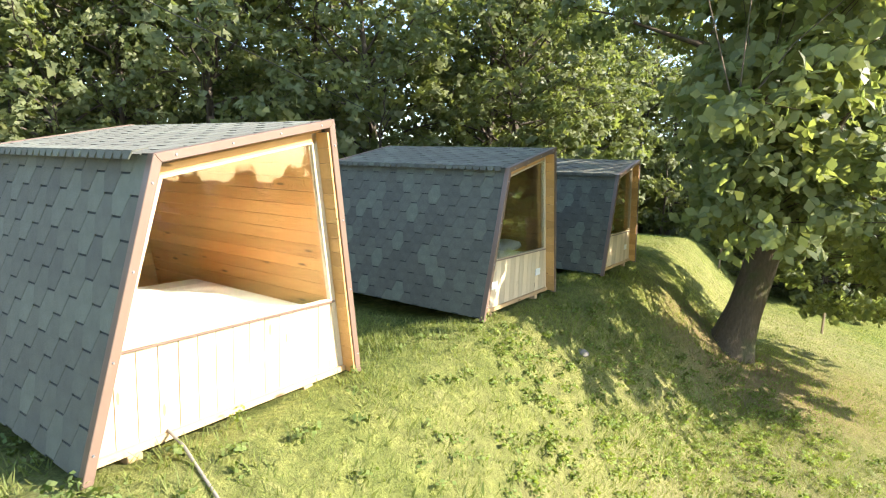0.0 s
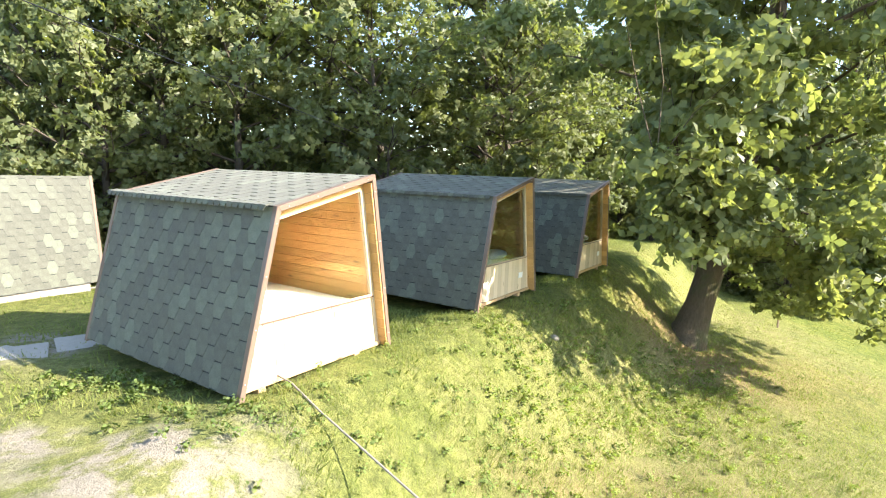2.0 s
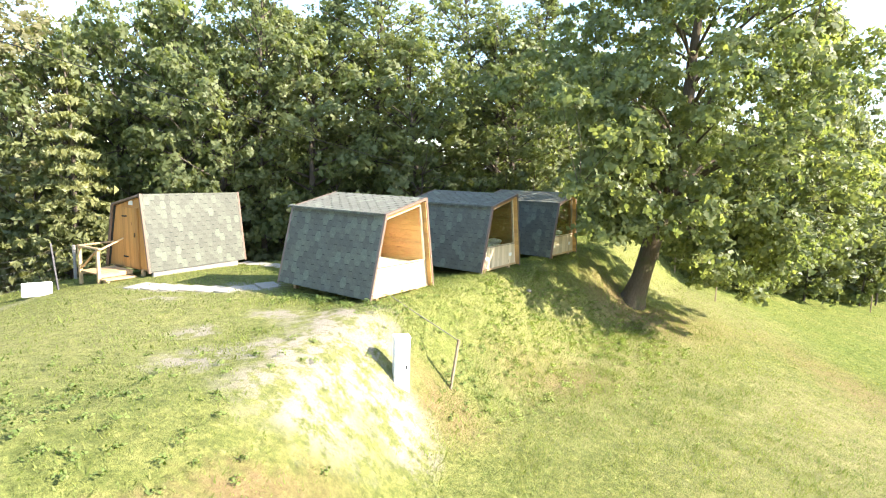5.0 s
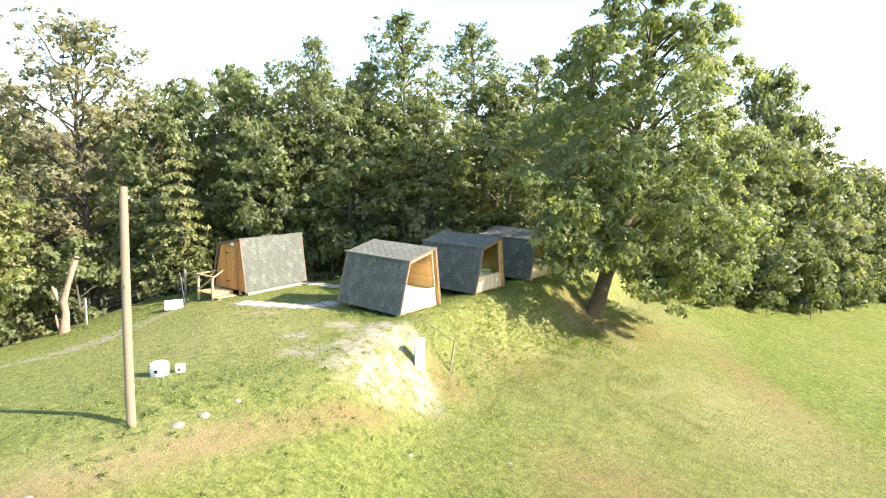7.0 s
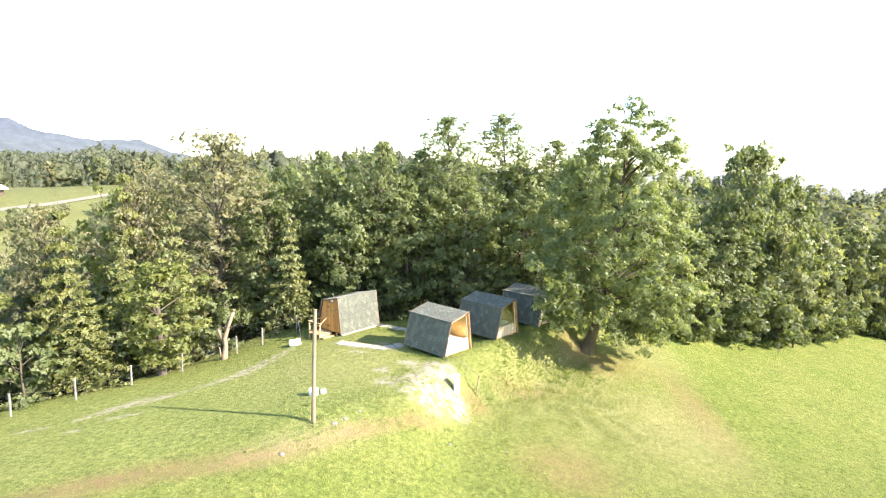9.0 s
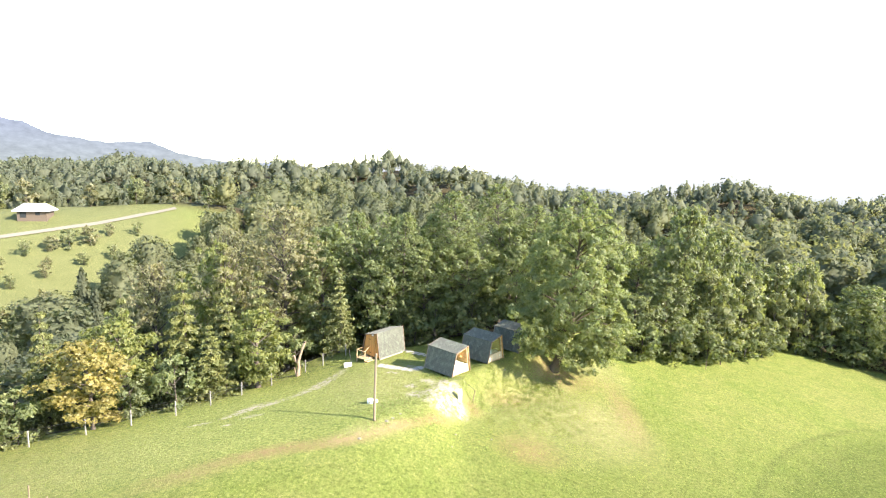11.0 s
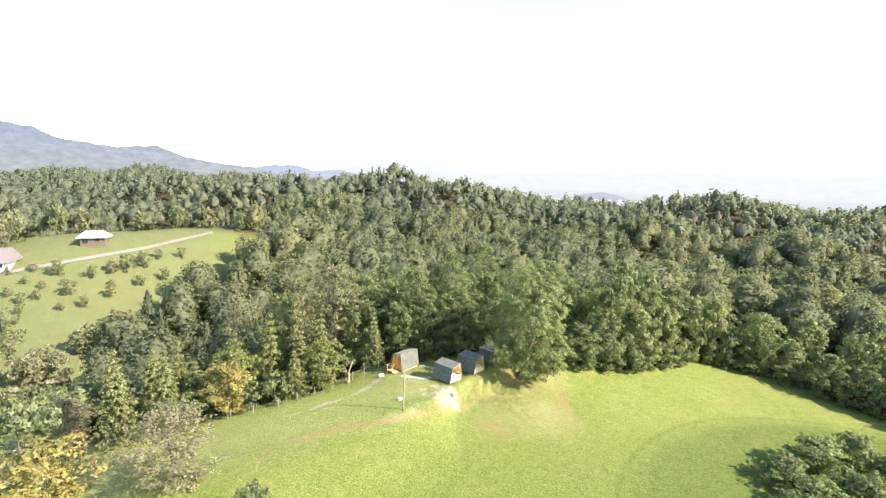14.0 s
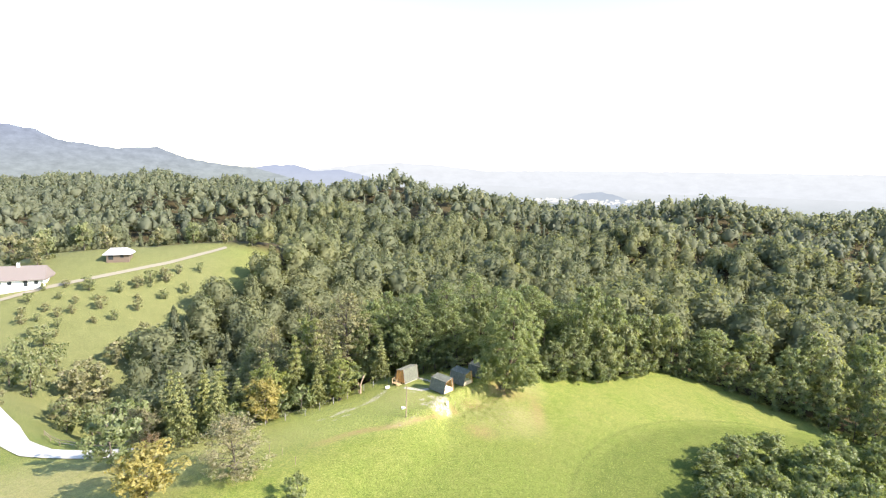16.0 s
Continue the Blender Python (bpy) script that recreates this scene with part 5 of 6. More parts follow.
def window_cabin(m, label, low_single, roof_single):
    prof = profile(LOW, HIGH, IN_LOW, IN_HIGH)
    ob = shell(m, label, prof, LEN, low_single, roof_single, False)
    d, sill, y = 0.10, 0.70, 0.155
    # upright cladding below the window
    l0, r0 = at_profile(prof, d, 0.02)
    n = 15
    w = (r0 - l0) / n
    for i in range(n):
        x0, x1 = l0 + i * w + 0.004, l0 + (i + 1) * w - 0.004
        def top(x):
            lt, rt = at_profile(prof, d, sill)
            za = 0.02 + (x - l0) / max(1e-6, lt - l0) * (sill - 0.02)
            zb = 0.02 + (r0 - x) / max(1e-6, r0 - rt) * (sill - 0.02)
            return max(0.021, min(sill - 0.012, za, zb))
        pts = [(x0, y - 0.02, 0.0), (x1, y - 0.02, 0.0), (x1, y - 0.02, top(x1)), (x0, y - 0.02, top(x0))]
        lt, rt = at_profile(prof, d, sill - 0.012)
        for corner in (lt, rt):
            if x0 < corner < x1:
                pts = pts[:3] + [(corner, y - 0.02, sill - 0.012)] + pts[3:]
        part("cladding_board", slab(bmesh.new(), pts, 0.022), PINE_CLAD, ob)
    lt, rt = at_profile(prof, d, sill)
    part("panel_backing", slab(bmesh.new(), [(l0, y + 0.02, 0.0), (r0, y + 0.02, 0.0), (rt, y + 0.02, sill - 0.03), (lt, y + 0.02, sill - 0.03)], 0.02), DARK_GAP, ob)
    part("window_sill", box((lt - 0.005, y - 0.045, sill - 0.010), (rt + 0.005, y + 0.05, sill + 0.008), 0.003), BROWN_METAL, ob)
    # reveals: end boards stacked inside the high side, rails on the other sides
    a, b, c, e = moved(prof, 0.05)
    edge = moved(prof, 0.078)
    h0, h1 = Vector((edge[3].x, 0, edge[3].y)), Vector((edge[2].x, 0, edge[2].y))
    up = h1 - h0
    k = 17
    for i in range(k):
        p, q = h0 + up * (i / k) + up.normalized() * 0.002, h0 + up * ((i + 1) / k) - up.normalized() * 0.002
        part("reveal_board", slab(bmesh.new(), [p + Vector((0, -0.012, 0)), p + Vector((0, 0.30, 0)), q + Vector((0, 0.30, 0)), q + Vector((0, -0.012, 0))][::-1], 0.018), PINE_EDGE, ob)
    top = c - b
    part("head_rail", slab(bmesh.new(), [(b.x, y - 0.03, b.y), (c.x, y - 0.03, c.y), (c.x - 0.02, y - 0.03, c.y - 0.125), (b.x - 0.02, y - 0.03, b.y - 0.11)][::-1], 0.06), PINE_EDGE, ob)
    part("low_stile", slab(bmesh.new(), [(a.x, y - 0.03, 0), (a.x + 0.05, y - 0.03, 0), (b.x + 0.05, y - 0.03, b.y), (b.x, y - 0.03, b.y)], 0.06), PINE_RAIL, ob)
    part("high_stile", slab(bmesh.new(), [(e.x - 0.08, y - 0.03, 0), (e.x, y - 0.03, 0), (c.x, y - 0.03, c.y), (c.x - 0.08, y - 0.03, c.y)], 0.06), PINE_CLAD, ob)
    # sash and pane
    win = empty("window", Matrix.Identity(4), "large trapezoid picture window with a pale frame", "")
    win.parent = ob
    fa, fb, fc, fe = moved(prof, 0.105)
    fb, fc = fb - Vector((0, 0.040)), fc - Vector((0.02, 0.050))
    lo = Vector((at_profile(prof, 0.105, sill)[0], sill + 0.012))
    hi = Vector((at_profile(prof, 0.135, sill)[1], sill + 0.012))
    ring = [lo, hi, fc, fb]
    centre = sum(ring, Vector((0, 0))) / 4
    inner = [p + (centre - p).normalized() * 0.027 for p in ring]
    for i in range(4):
        j = (i + 1) % 4
        q = [ring[i], ring[j], inner[j], inner[i]]
        part("frame_bar", slab(bmesh.new(), [(p.x, y - 0.05, p.y) for p in q], 0.05, 0.004), PINE_CLAD, win)
    pane = part("pane", slab(bmesh.new(), [(p.x, y - 0.03, p.y) for p in inner], 0.008), GLASS, win, "clear window glass")
    back = part("pane", slab(bmesh.new(), [(p.x, y - 0.012, p.y) for p in inner], 0.006), GLASS, win, "clear window glass")
    pane.visible_shadow = back.visible_shadow = False
    return ob, m


def bedding(m, seed, group, pillows):
    """Mattress, duvet and pillows inside a cabin, each a thing of its own."""
    rng = random.Random(seed)
    matt = part("mattress", box((0.30, 0.26, 0.30), (W - 0.26, 2.25, 0.62), 0.04), MATTRESS)
    matt.matrix_basis = m
    tagged(matt, "thick pale mattress filling the cabin behind the window", "mattress", group)
    plat = empty("bed_platform", m, "low wooden bed platform", "bed", group)
    part("top_board", box((0.20, 0.24, 0.25), (W - 0.18, 2.4, 0.298), 0.004), RAW_WOOD, plat)
    for x in (0.35, W - 0.4):
        for y in (0.35, 2.25):
            part("leg", box((x - 0.04, y - 0.04, 0.05), (x + 0.04, y + 0.04, 0.25), 0.003), RAW_WOOD, plat)
    nx, ny = 40, 36
    xs, ys = np.linspace(0.36, W - 0.30, nx), np.linspace(0.27, 1.95, ny)
    v = []
    for i, x in enumerate(xs):
        for j, y in enumerate(ys):
            edge = min(i, nx - 1 - i, j, ny - 1 - j)
            z = 0.622 + 0.10 * min(1, edge / 4) + 0.05 * noise.noise((x * 2.2 + seed, y * 2.2, 0)) + 0.028 * noise.noise((x * 6 + seed, y * 5, 3)) + 0.09 * math.exp(-((x - 1.0) / 0.4) ** 2 - ((y - 0.8) / 0.35) ** 2) - 0.10 * min(1, max(0, (x - 1.1) / 0.8))
            v.append((x, y, max(0.621, z) if edge else 0.621))
    f = [(i * ny + j, (i + 1) * ny + j, (i + 1) * ny + j + 1, i * ny + j + 1) for i in range(nx - 1) for j in range(ny - 1)]
    duvet = part("duvet", mesh_np("duvet", v, np.array(f), LINEN, smooth_all=True), None, m=m)
    tagged(duvet, "rumpled white duvet spread over the mattress", "duvet", group)
    for x, y, t in pillows:
        bm = bmesh.new()
        bmesh.ops.create_uvsphere(bm, u_segments=20, v_segments=12, radius=1)
        for q in bm.verts:
            q.co = Vector((math.copysign(abs(q.co.x) ** 0.55, q.co.x) * 0.28, math.copysign(abs(q.co.y) ** 0.55, q.co.y) * 0.19, q.co.z * 0.085 * (1 - 0.35 * max(abs(q.co.x), abs(q.co.y)) ** 4) + 0.008 * noise.noise(q.co * 4 + Vector((x, y, 0)))))
        for face in bm.faces:
            face.smooth = True
        p = part("pillow", bm, LINEN, m=m @ pose(x, y, 0.775, 0, 0, t))
        tagged(p, "plump white pillow lying on the duvet", "pillow", group)


CABIN_LABELS = ("green hexagon-shingled cabin with a large trapezoid window, sunlit on the bank", "green hexagon-shingled cabin with a reflecting trapezoid window in dappled shade", "dark shaded hexagon-shingled cabin beside the oak")
for i, (x, y, z, yaw) in enumerate(((-2.09, 3.00, 0.25, 56.35), (0.56, 6.87, 0.28, 56.4), (3.18, 10.58, 0.26, 56.6))):
    cabin, cm = window_cabin(pose(x, y, z, 0, 0, yaw), CABIN_LABELS[i], True, True)
    if i == 0:
        bedding(cm, 1, "bedding in the first cabin", ((0.75, 0.62, 20),))
    else:
        bedding(cm, 4 + i, "bedding in the shaded cabins", ((0.85, 0.55, 12), (1.55, 0.55, -8)))
        for px, pz in ((0.42, 0.30), (1.86, 0.30)):
            note = part("notice", box((px, 0.122, pz), (px + 0.17, 0.132, pz + 0.11), 0.002), WHITE_PAINT, m=cm)
            tagged(note, "small white notice fixed to the boards", "sign")

# ---- the cabin with a door ----
L4, LOW4, HIGH4 = 3.55, 1.99, 2.36
P4 = profile(LOW4, HIGH4, 0.50, 0.34)
M4 = pose(-11.59, 8.01, -0.09, 0, 0, -28.7)
hut = shell(M4, "green hexagon-shingled cabin with a wooden door and small porch", P4, L4, False, False, True)
n4, l4, r4 = 14, at_profile(P4, 0.06, 0.0)[0], at_profile(P4, 0.06, 0.0)[1]
for i in range(n4):
    x0, x1 = l4 + (r4 - l4) * i / n4 + 0.002, l4 + (r4 - l4) * (i + 1) / n4 - 0.002
    def roof_z(x):
        a, b, c, e = moved(P4, 0.07)
        if x < b.x:
            return max(0.02, b.y * (x - a.x) / (b.x - a.x))
        if x > c.x:
            return max(0.02, c.y * (e.x - x) / (e.x - c.x))
        return b.y + (c.y - b.y) * (x - b.x) / (c.x - b.x)
    part("front_board", slab(bmesh.new(), [(x0, 0.10, 0.0), (x1, 0.10, 0.0), (x1, 0.10, roof_z(x1)), (x0, 0.10, roof_z(x0))], 0.022), DOOR_WOOD, hut)
door = part("door", box((1.02, 0.052, 0.04), (1.80, 0.094, 1.93), 0.004), DOOR_WOOD, hut, "closed orange boarded door")
for i in range(6):
    part("door_board", box((1.03 + i * 0.127, 0.036, 0.05), (1.03 + i * 0.127 + 0.122, 0.051, 1.92), 0.003), DOOR_WOOD, door)
part("door_handle", bar((1.70, 0.0, 1.02), (1.70, 0.0, 1.16), 0.022, 0.022), BLACK_IRON, door)
for z in (0.35, 1.62):
    part("hinge", box((1.00, 0.020, z), (1.26, 0.034, z + 0.05), 0.002), BLACK_IRON, door)
sign = part("notice", box((1.30, 0.080, 2.00), (1.52, 0.096, 2.14), 0.002), WHITE_PAINT, m=M4)
tagged(sign, "small white notice above the cabin door", "sign")
plinth = part("plinth", box((W - 0.14, 0.15, -0.30), (W - 0.03, L4 - 0.3, -0.012), 0.006), POST_GREY, m=M4)
tagged(plinth, "pale concrete plinth under the cabin wall", "plinth")
porch = empty("porch", M4, "small raw timber porch with a handrail and two steps", "porch")
for i in range(7):
    part("deck_board", box((0.42, -0.14 - i * 0.145, -0.04), (1.55, -0.005 - i * 0.145, 0.0), 0.004), RAW_WOOD, porch)
for x in (0.47, 1.50):
    part("joist", bar((x, -1.02, -0.085), (x, -0.02, -0.085), 0.07, 0.09), RAW_WOOD, porch)
for i, (x, z) in enumerate(((1.72, -0.14), (2.02, -0.28))):
    part("step", box((x - 0.15, -1.0, z - 0.045), (x + 0.15, -0.08, z), 0.004), RAW_WOOD, porch)
    for y in (-0.9, -0.2):
        part("step_riser", box((x - 0.12, y - 0.03, -0.55), (x + 0.12, y + 0.03, z - 0.046), 0.003), RAW_WOOD, porch)
for x, y, top in ((0.47, -1.0, 0.72), (1.50, -1.0, 0.72), (0.47, -0.05, -0.13), (1.50, -0.05, -0.13)):
    part("post", bar((x, y, -0.75), (x, y, top), 0.085, 0.085), RAW_WOOD, porch)
part("handrail", bar((0.36, -1.0, 0.75), (1.62, -1.0, 0.75), 0.10, 0.05), RAW_WOOD, porch)
part("handrail", bar((0.47, -1.05, 0.76), (0.55, -0.02, 0.80), 0.05, 0.05), RAW_WOOD, porch)
part("brace", bar((0.49, -1.0, 0.05), (1.47, -1.0, 0.70), 0.07, 0.035), RAW_WOOD, porch)
part("brace", bar((1.50, -0.98, 0.69), (1.10, -0.02, 0.95), 0.05, 0.04), RAW_WOOD, porch)


# ---- things on the grass ----
def set_on(x, y, turn=0.0, lift=0.0):
    return pose(x, y, height(x, y) + lift, 0, 0, turn)


box_ob = empty("meter_cabinet", set_on(-1.14, 1.05, 18), "white free-standing electricity meter cabinet on bare sand", "cabinet")
part("body", box((-0.15, -0.11, -0.25), (0.15, 0.11, 0.90), 0.006), WHITE_PAINT, box_ob)
part("cap", box((-0.165, -0.125, 0.905), (0.165, 0.125, 0.945), 0.012), WHITE_PAINT, box_ob)
part("cabinet_door", box((-0.13, -0.122, 0.08), (0.13, -0.112, 0.86), 0.003), WHITE_PAINT, box_ob)
part("lock", box((0.07, -0.134, 0.30), (0.095, -0.123, 0.39), 0.002), BLACK_IRON, box_ob)

POST_PALE = plain("pale_conduit", (0.22, 0.195, 0.16), 0.8)
stake = part("stake", bar((0, 0, -0.2), (0.16, 0.14, 1.02), 0.05, 0.05), GREY_WOOD, m=set_on(-0.20, 1.85))
tagged(stake, "leaning weathered wooden stake driven into the bank", "stake")
pipe_low, pipe_top = height(-1.30, 3.02) + 0.06, height(-0.20, 1.85) + 1.0
pipe = [(-2.02, 3.72, height(-2.02, 3.72) + 0.16), (-1.66, 3.36, height(-1.66, 3.36) + 0.08)] + [(-1.30 + 1.24 * k, 3.02 - 1.0 * k, pipe_low * (1 - k) + pipe_top * k) for k in (0, 0.25, 0.5, 0.75, 1)]
pipe_ob = part("ground_cable", joined_tubes("ground_cable", [(pipe, [0.011] * 7, 8)], POST_PALE), None)
tagged(pipe_ob, "pale cable conduit running from the cabin to the stake", "cable")

pole = empty("utility_pole", set_on(-6.12, -6.05), "weathered round timber utility pole", "pole")
part("shaft", joined_tubes("shaft", [([(0, 0, -0.6), (0.02, 0, 1.5), (0.05, 0.02, 3.2), (0.09, 0.03, 4.75)], [0.09, 0.085, 0.078, 0.072], 14), ([(0.09, 0.03, 4.749), (0.09, 0.03, 4.76)], [0.072, 0.004], 14)], POLE_WOOD), None, pole)
pz = height(-6.12, -6.05)
part("insulator", joined_tubes("insulator", [([(0.09, 0.10, 4.55), (0.09, 0.16, 4.55)], [0.03, 0.03], 10)], WHITE_PAINT), None, pole)
ends = [(-25.3, -28.9, 5.8), (-6.03, -5.9, pz + 4.55), (3.0, 27.9, 2.2)]
for a, b in zip(ends, ends[1:]):
    q = np.linspace(0, 1, 24)[:, None]
    w = np.array(a) * (1 - q) + np.array(b) * q - np.array([0, 0, 0.25]) * (4 * q * (1 - q))
    c = part("overhead_cable", joined_tubes("overhead_cable", [(w, [0.006] * 24, 5)], BLACK_IRON), None)
    tagged(c, "thin dark overhead cable sagging from the pole", "cable")


def barrel(name, r, h, m, label):
    ob = empty(name, m, label, "barrel")
    prof = [(0, r * 0.92), (0.03 * h, r), (0.33 * h, r), (0.35 * h, r * 1.03), (0.37 * h, r), (0.63 * h, r), (0.65 * h, r * 1.03), (0.67 * h, r), (0.97 * h, r), (h, r * 0.92)]
    part("drum", joined_tubes("drum", [([(0, 0, z) for z, _ in prof], [q for _, q in prof], 24), ([(0, 0, h - 0.002), (0, 0, h)], [r * 0.92, 0.002], 24), ([(0, 0, 0.002), (0, 0, 0)], [r * 0.92, 0.002], 24)], WHITE_PAINT), None, ob)
    part("bung", joined_tubes("bung", [([(0, -r - 0.012, h * 0.5), (0, -r + 0.01, h * 0.5)], [0.045, 0.05], 12), ([(0, -r - 0.013, h * 0.5), (0, -r - 0.012, h * 0.5)], [0.002, 0.045], 12)], BLACK_IRON), None, ob)
    return ob


barrel("barrel", 0.22, 0.33, set_on(-7.30, -3.15, 10), "white plastic barrel standing on the grass")
crate = empty("canister", set_on(-6.93, -2.85, 30), "small white canister beside the barrel", "canister")
part("body", box((-0.12, -0.10, 0), (0.12, 0.10, 0.20), 0.025), WHITE_PAINT, crate)
part("cap", joined_tubes("cap", [([(-0.02, -0.099, 0.10), (-0.02, -0.115, 0.10), (-0.02, -0.116, 0.10)], [0.035, 0.035, 0.002], 12)], BLACK_IRON), None, crate)
# a white lid leaning tilted, built as a plain slab
tilted_slab = part("white_block", box((-0.36, -0.06, 0.0), (0.36, 0.06, 0.42), 0.02), WHITE_PAINT, m=set_on(-12.1, 5.7, 35) @ pose(0, 0, 0, -28))
tagged(tilted_slab, "white tilted slab beside the cabin path", "block")
rod = part("leaning_rod", bar((0, 0, -0.1), (-0.35, 0.25, 1.35), 0.05, 0.05), BLACK_IRON, m=set_on(-12.0, 6.4))
tagged(rod, "dark rod leaning beside the white block", "rod")

snag_m = set_on(-16.9, 5.5)
snag = empty("dead_trunk", snag_m, "bleached forked dead tree trunk beside the fence", "dead tree")
part("trunk", joined_tubes("trunk", [([(0, 0, -0.3), (0.02, 0.0, 0.25), (0.1, 0.02, 0.9), (0.05, 0, 1.4), (0.3, 0.05, 2.2), (0.62, 0.1, 3.15), (0.72, 0.1, 3.3)], [0.27, 0.20, 0.145, 0.155, 0.11, 0.12, 0.085], 10), ([(0.72, 0.1, 3.299), (0.73, 0.1, 3.32)], [0.10, 0.01], 10)], DEAD_WOOD), None, snag)
part("limb", joined_tubes("limb", [([(0.05, 0, 1.1), (-0.18, 0, 1.45), (-0.35, 0.02, 1.85), (-0.42, 0.0, 2.0)], [0.13, 0.10, 0.10, 0.03], 8)], DEAD_WOOD), None, snag)
part("limb", joined_tubes("limb", [([(0.0, -0.05, 0.0), (-0.2, -0.1, 0.35), (-0.27, -0.1, 0.8)], [0.12, 0.07, 0.03], 7)], DEAD_WOOD), None, snag)

# fence along the drop
fence = empty("wire_fence", Matrix.Identity(4), "wire mesh fence on pale concrete posts along the drop", "fence")
line = [(-13.6, 9.3), (-15.1, 7.15), (-16.5, 6.3), (-18.4, 3.3), (-19.8, 0.7), (-21.1, -1.8), (-22.5, -4.2), (-24.9, -6.0), (-27.3, -7.6), (-30.0, -9.6), (-32.8, -11.8), (-35.6, -14.2), (-38.6, -16.4)]
tops = []
for x, y in line:
    z = height(x, y)
    part("post", box((x - 0.04, y - 0.04, z - 0.3), (x + 0.04, y + 0.04, z + 1.2), 0.008), POST_GREY, fence)
    tops.append((x, y, z))
for a, b in zip(tops, tops[1:]):
    for k in range(6):
        part("wire", joined_tubes("wire", [([(a[0], a[1], a[2] + 0.1 + k * 0.2), (b[0], b[1], b[2] + 0.1 + k * 0.2)], [0.003, 0.003], 4)], DULL_WIRE), None, fence)
for x, y, lean_x in ((10.6, 20.6, 0.05), (11.7, 20.9, -0.04), (12.0, 16.6, 0.02), (-16.5, -20.6, 0.05), (-19.2, -18.6, 0.0), (-21.5, -17.5, 0.03), (24.0, 23.0, 0)):
    s = part("stake", bar((0, 0, -0.2), (lean_x, 0.02, 1.05), 0.055, 0.055), GREY_WOOD, m=set_on(x, y))
    tagged(s, "grey wooden stake standing in the grass", "stake", "stakes in the meadow")

# stepping slabs
srng = random.Random(8)
SLABS = [(-8.95 + i * 0.60, 5.58 - i * 0.20, -17) for i in range(6)] + [(-5.62, 4.75, 35), (-5.25, 5.25, 35)] + [(-8.0 + i * 0.64, 10.45 - i * 0.33, -27) for i in range(8)]
for x, y, t in SLABS:
    w, d = srng.uniform(0.25, 0.28), srng.uniform(0.33, 0.39)
    bm = box((-w, -d, -0.06), (w, d, 0.018), 0.006)
    for v in bm.verts:
        v.co += Vector((srng.uniform(-1, 1), srng.uniform(-1, 1), 0)) * 0.012
    tagged(part("stepping_slab", bm, CONCRETE, m=set_on(x, y, t + srng.uniform(-4, 4))), "pale rectangular stepping slab laid in the grass", "slab", "stepping slabs between the cabins")
# stones in the grass
for x, y, r in ((2.05, 7.5, 0.13), (-5.05, -5.25, 0.17), (-5.35, -5.75, 0.16), (-4.7, -4.4, 0.10), (-0.9, -3.0, 0.12), (-6.5, -8.2, 0.15), (-0.85, -5.0, 0.09), (1.7, -2.2, 0.08)):
    bm = bmesh.new()
    bmesh.ops.create_icosphere(bm, subdivisions=2, radius=r * 0.8)
    for v in bm.verts:
        v.co = v.co * (1 + 0.35 * noise.noise(v.co * 5 + Vector((x, y, 0)))) * 1.0
        v.co.z *= 0.55
    tagged(part("stone", bm, STONE, m=set_on(x, y, x * 50, -0.01)), "pale rounded stone lying in the grass", "stone", "stones in the grass")


# ---- grass ----
def blades(name, seed, count, x0, x1, y0, y1, tall, wide, keep, label):
    rng = rs(seed)
    x, y = rng.uniform(x0, x1, count), rng.uniform(y0, y1, count)
    clump = np.array([noise.noise((a * 1.1, b * 1.1, 9)) for a, b in zip(x, y)])
    ok = inside(x, y, FIELD) & (rng.rand(count) < 0.55 + 0.3 * clump) & keep(x, y)
    rim = np.minimum(np.minimum(x - x0, x1 - x), np.minimum(y - y0, y1 - y)) / (0.35 * min(x1 - x0, y1 - y0))
    ok &= rng.rand(count) < rim * 1.15 + 0.05
    x, y, clump = x[ok], y[ok], clump[ok]
    z = np.array([height(a, b) for a, b in zip(x, y)])
    n = len(x)
    az, h = rng.uniform(0, 6.283, n), tall * rng.uniform(0.5, 1.3, n) * (1 + 0.8 * clump)
    lean = rng.uniform(0.5, 1.6, n) * h
    bx, by = np.cos(az) * wide, np.sin(az) * wide
    tx, ty = x - np.sin(az) * lean, y + np.cos(az) * lean
    v = np.stack([np.stack([x - bx, y - by, z - 0.01], 1), np.stack([x + bx, y + by, z - 0.01], 1), np.stack([tx, ty, z + h], 1)], 1).reshape(-1, 3)
    ob = part(name, mesh_np(name, v, np.arange(n * 3).reshape(-1, 3), GRASS), None)
    return tagged(ob, label, "grass", kind="stuff")


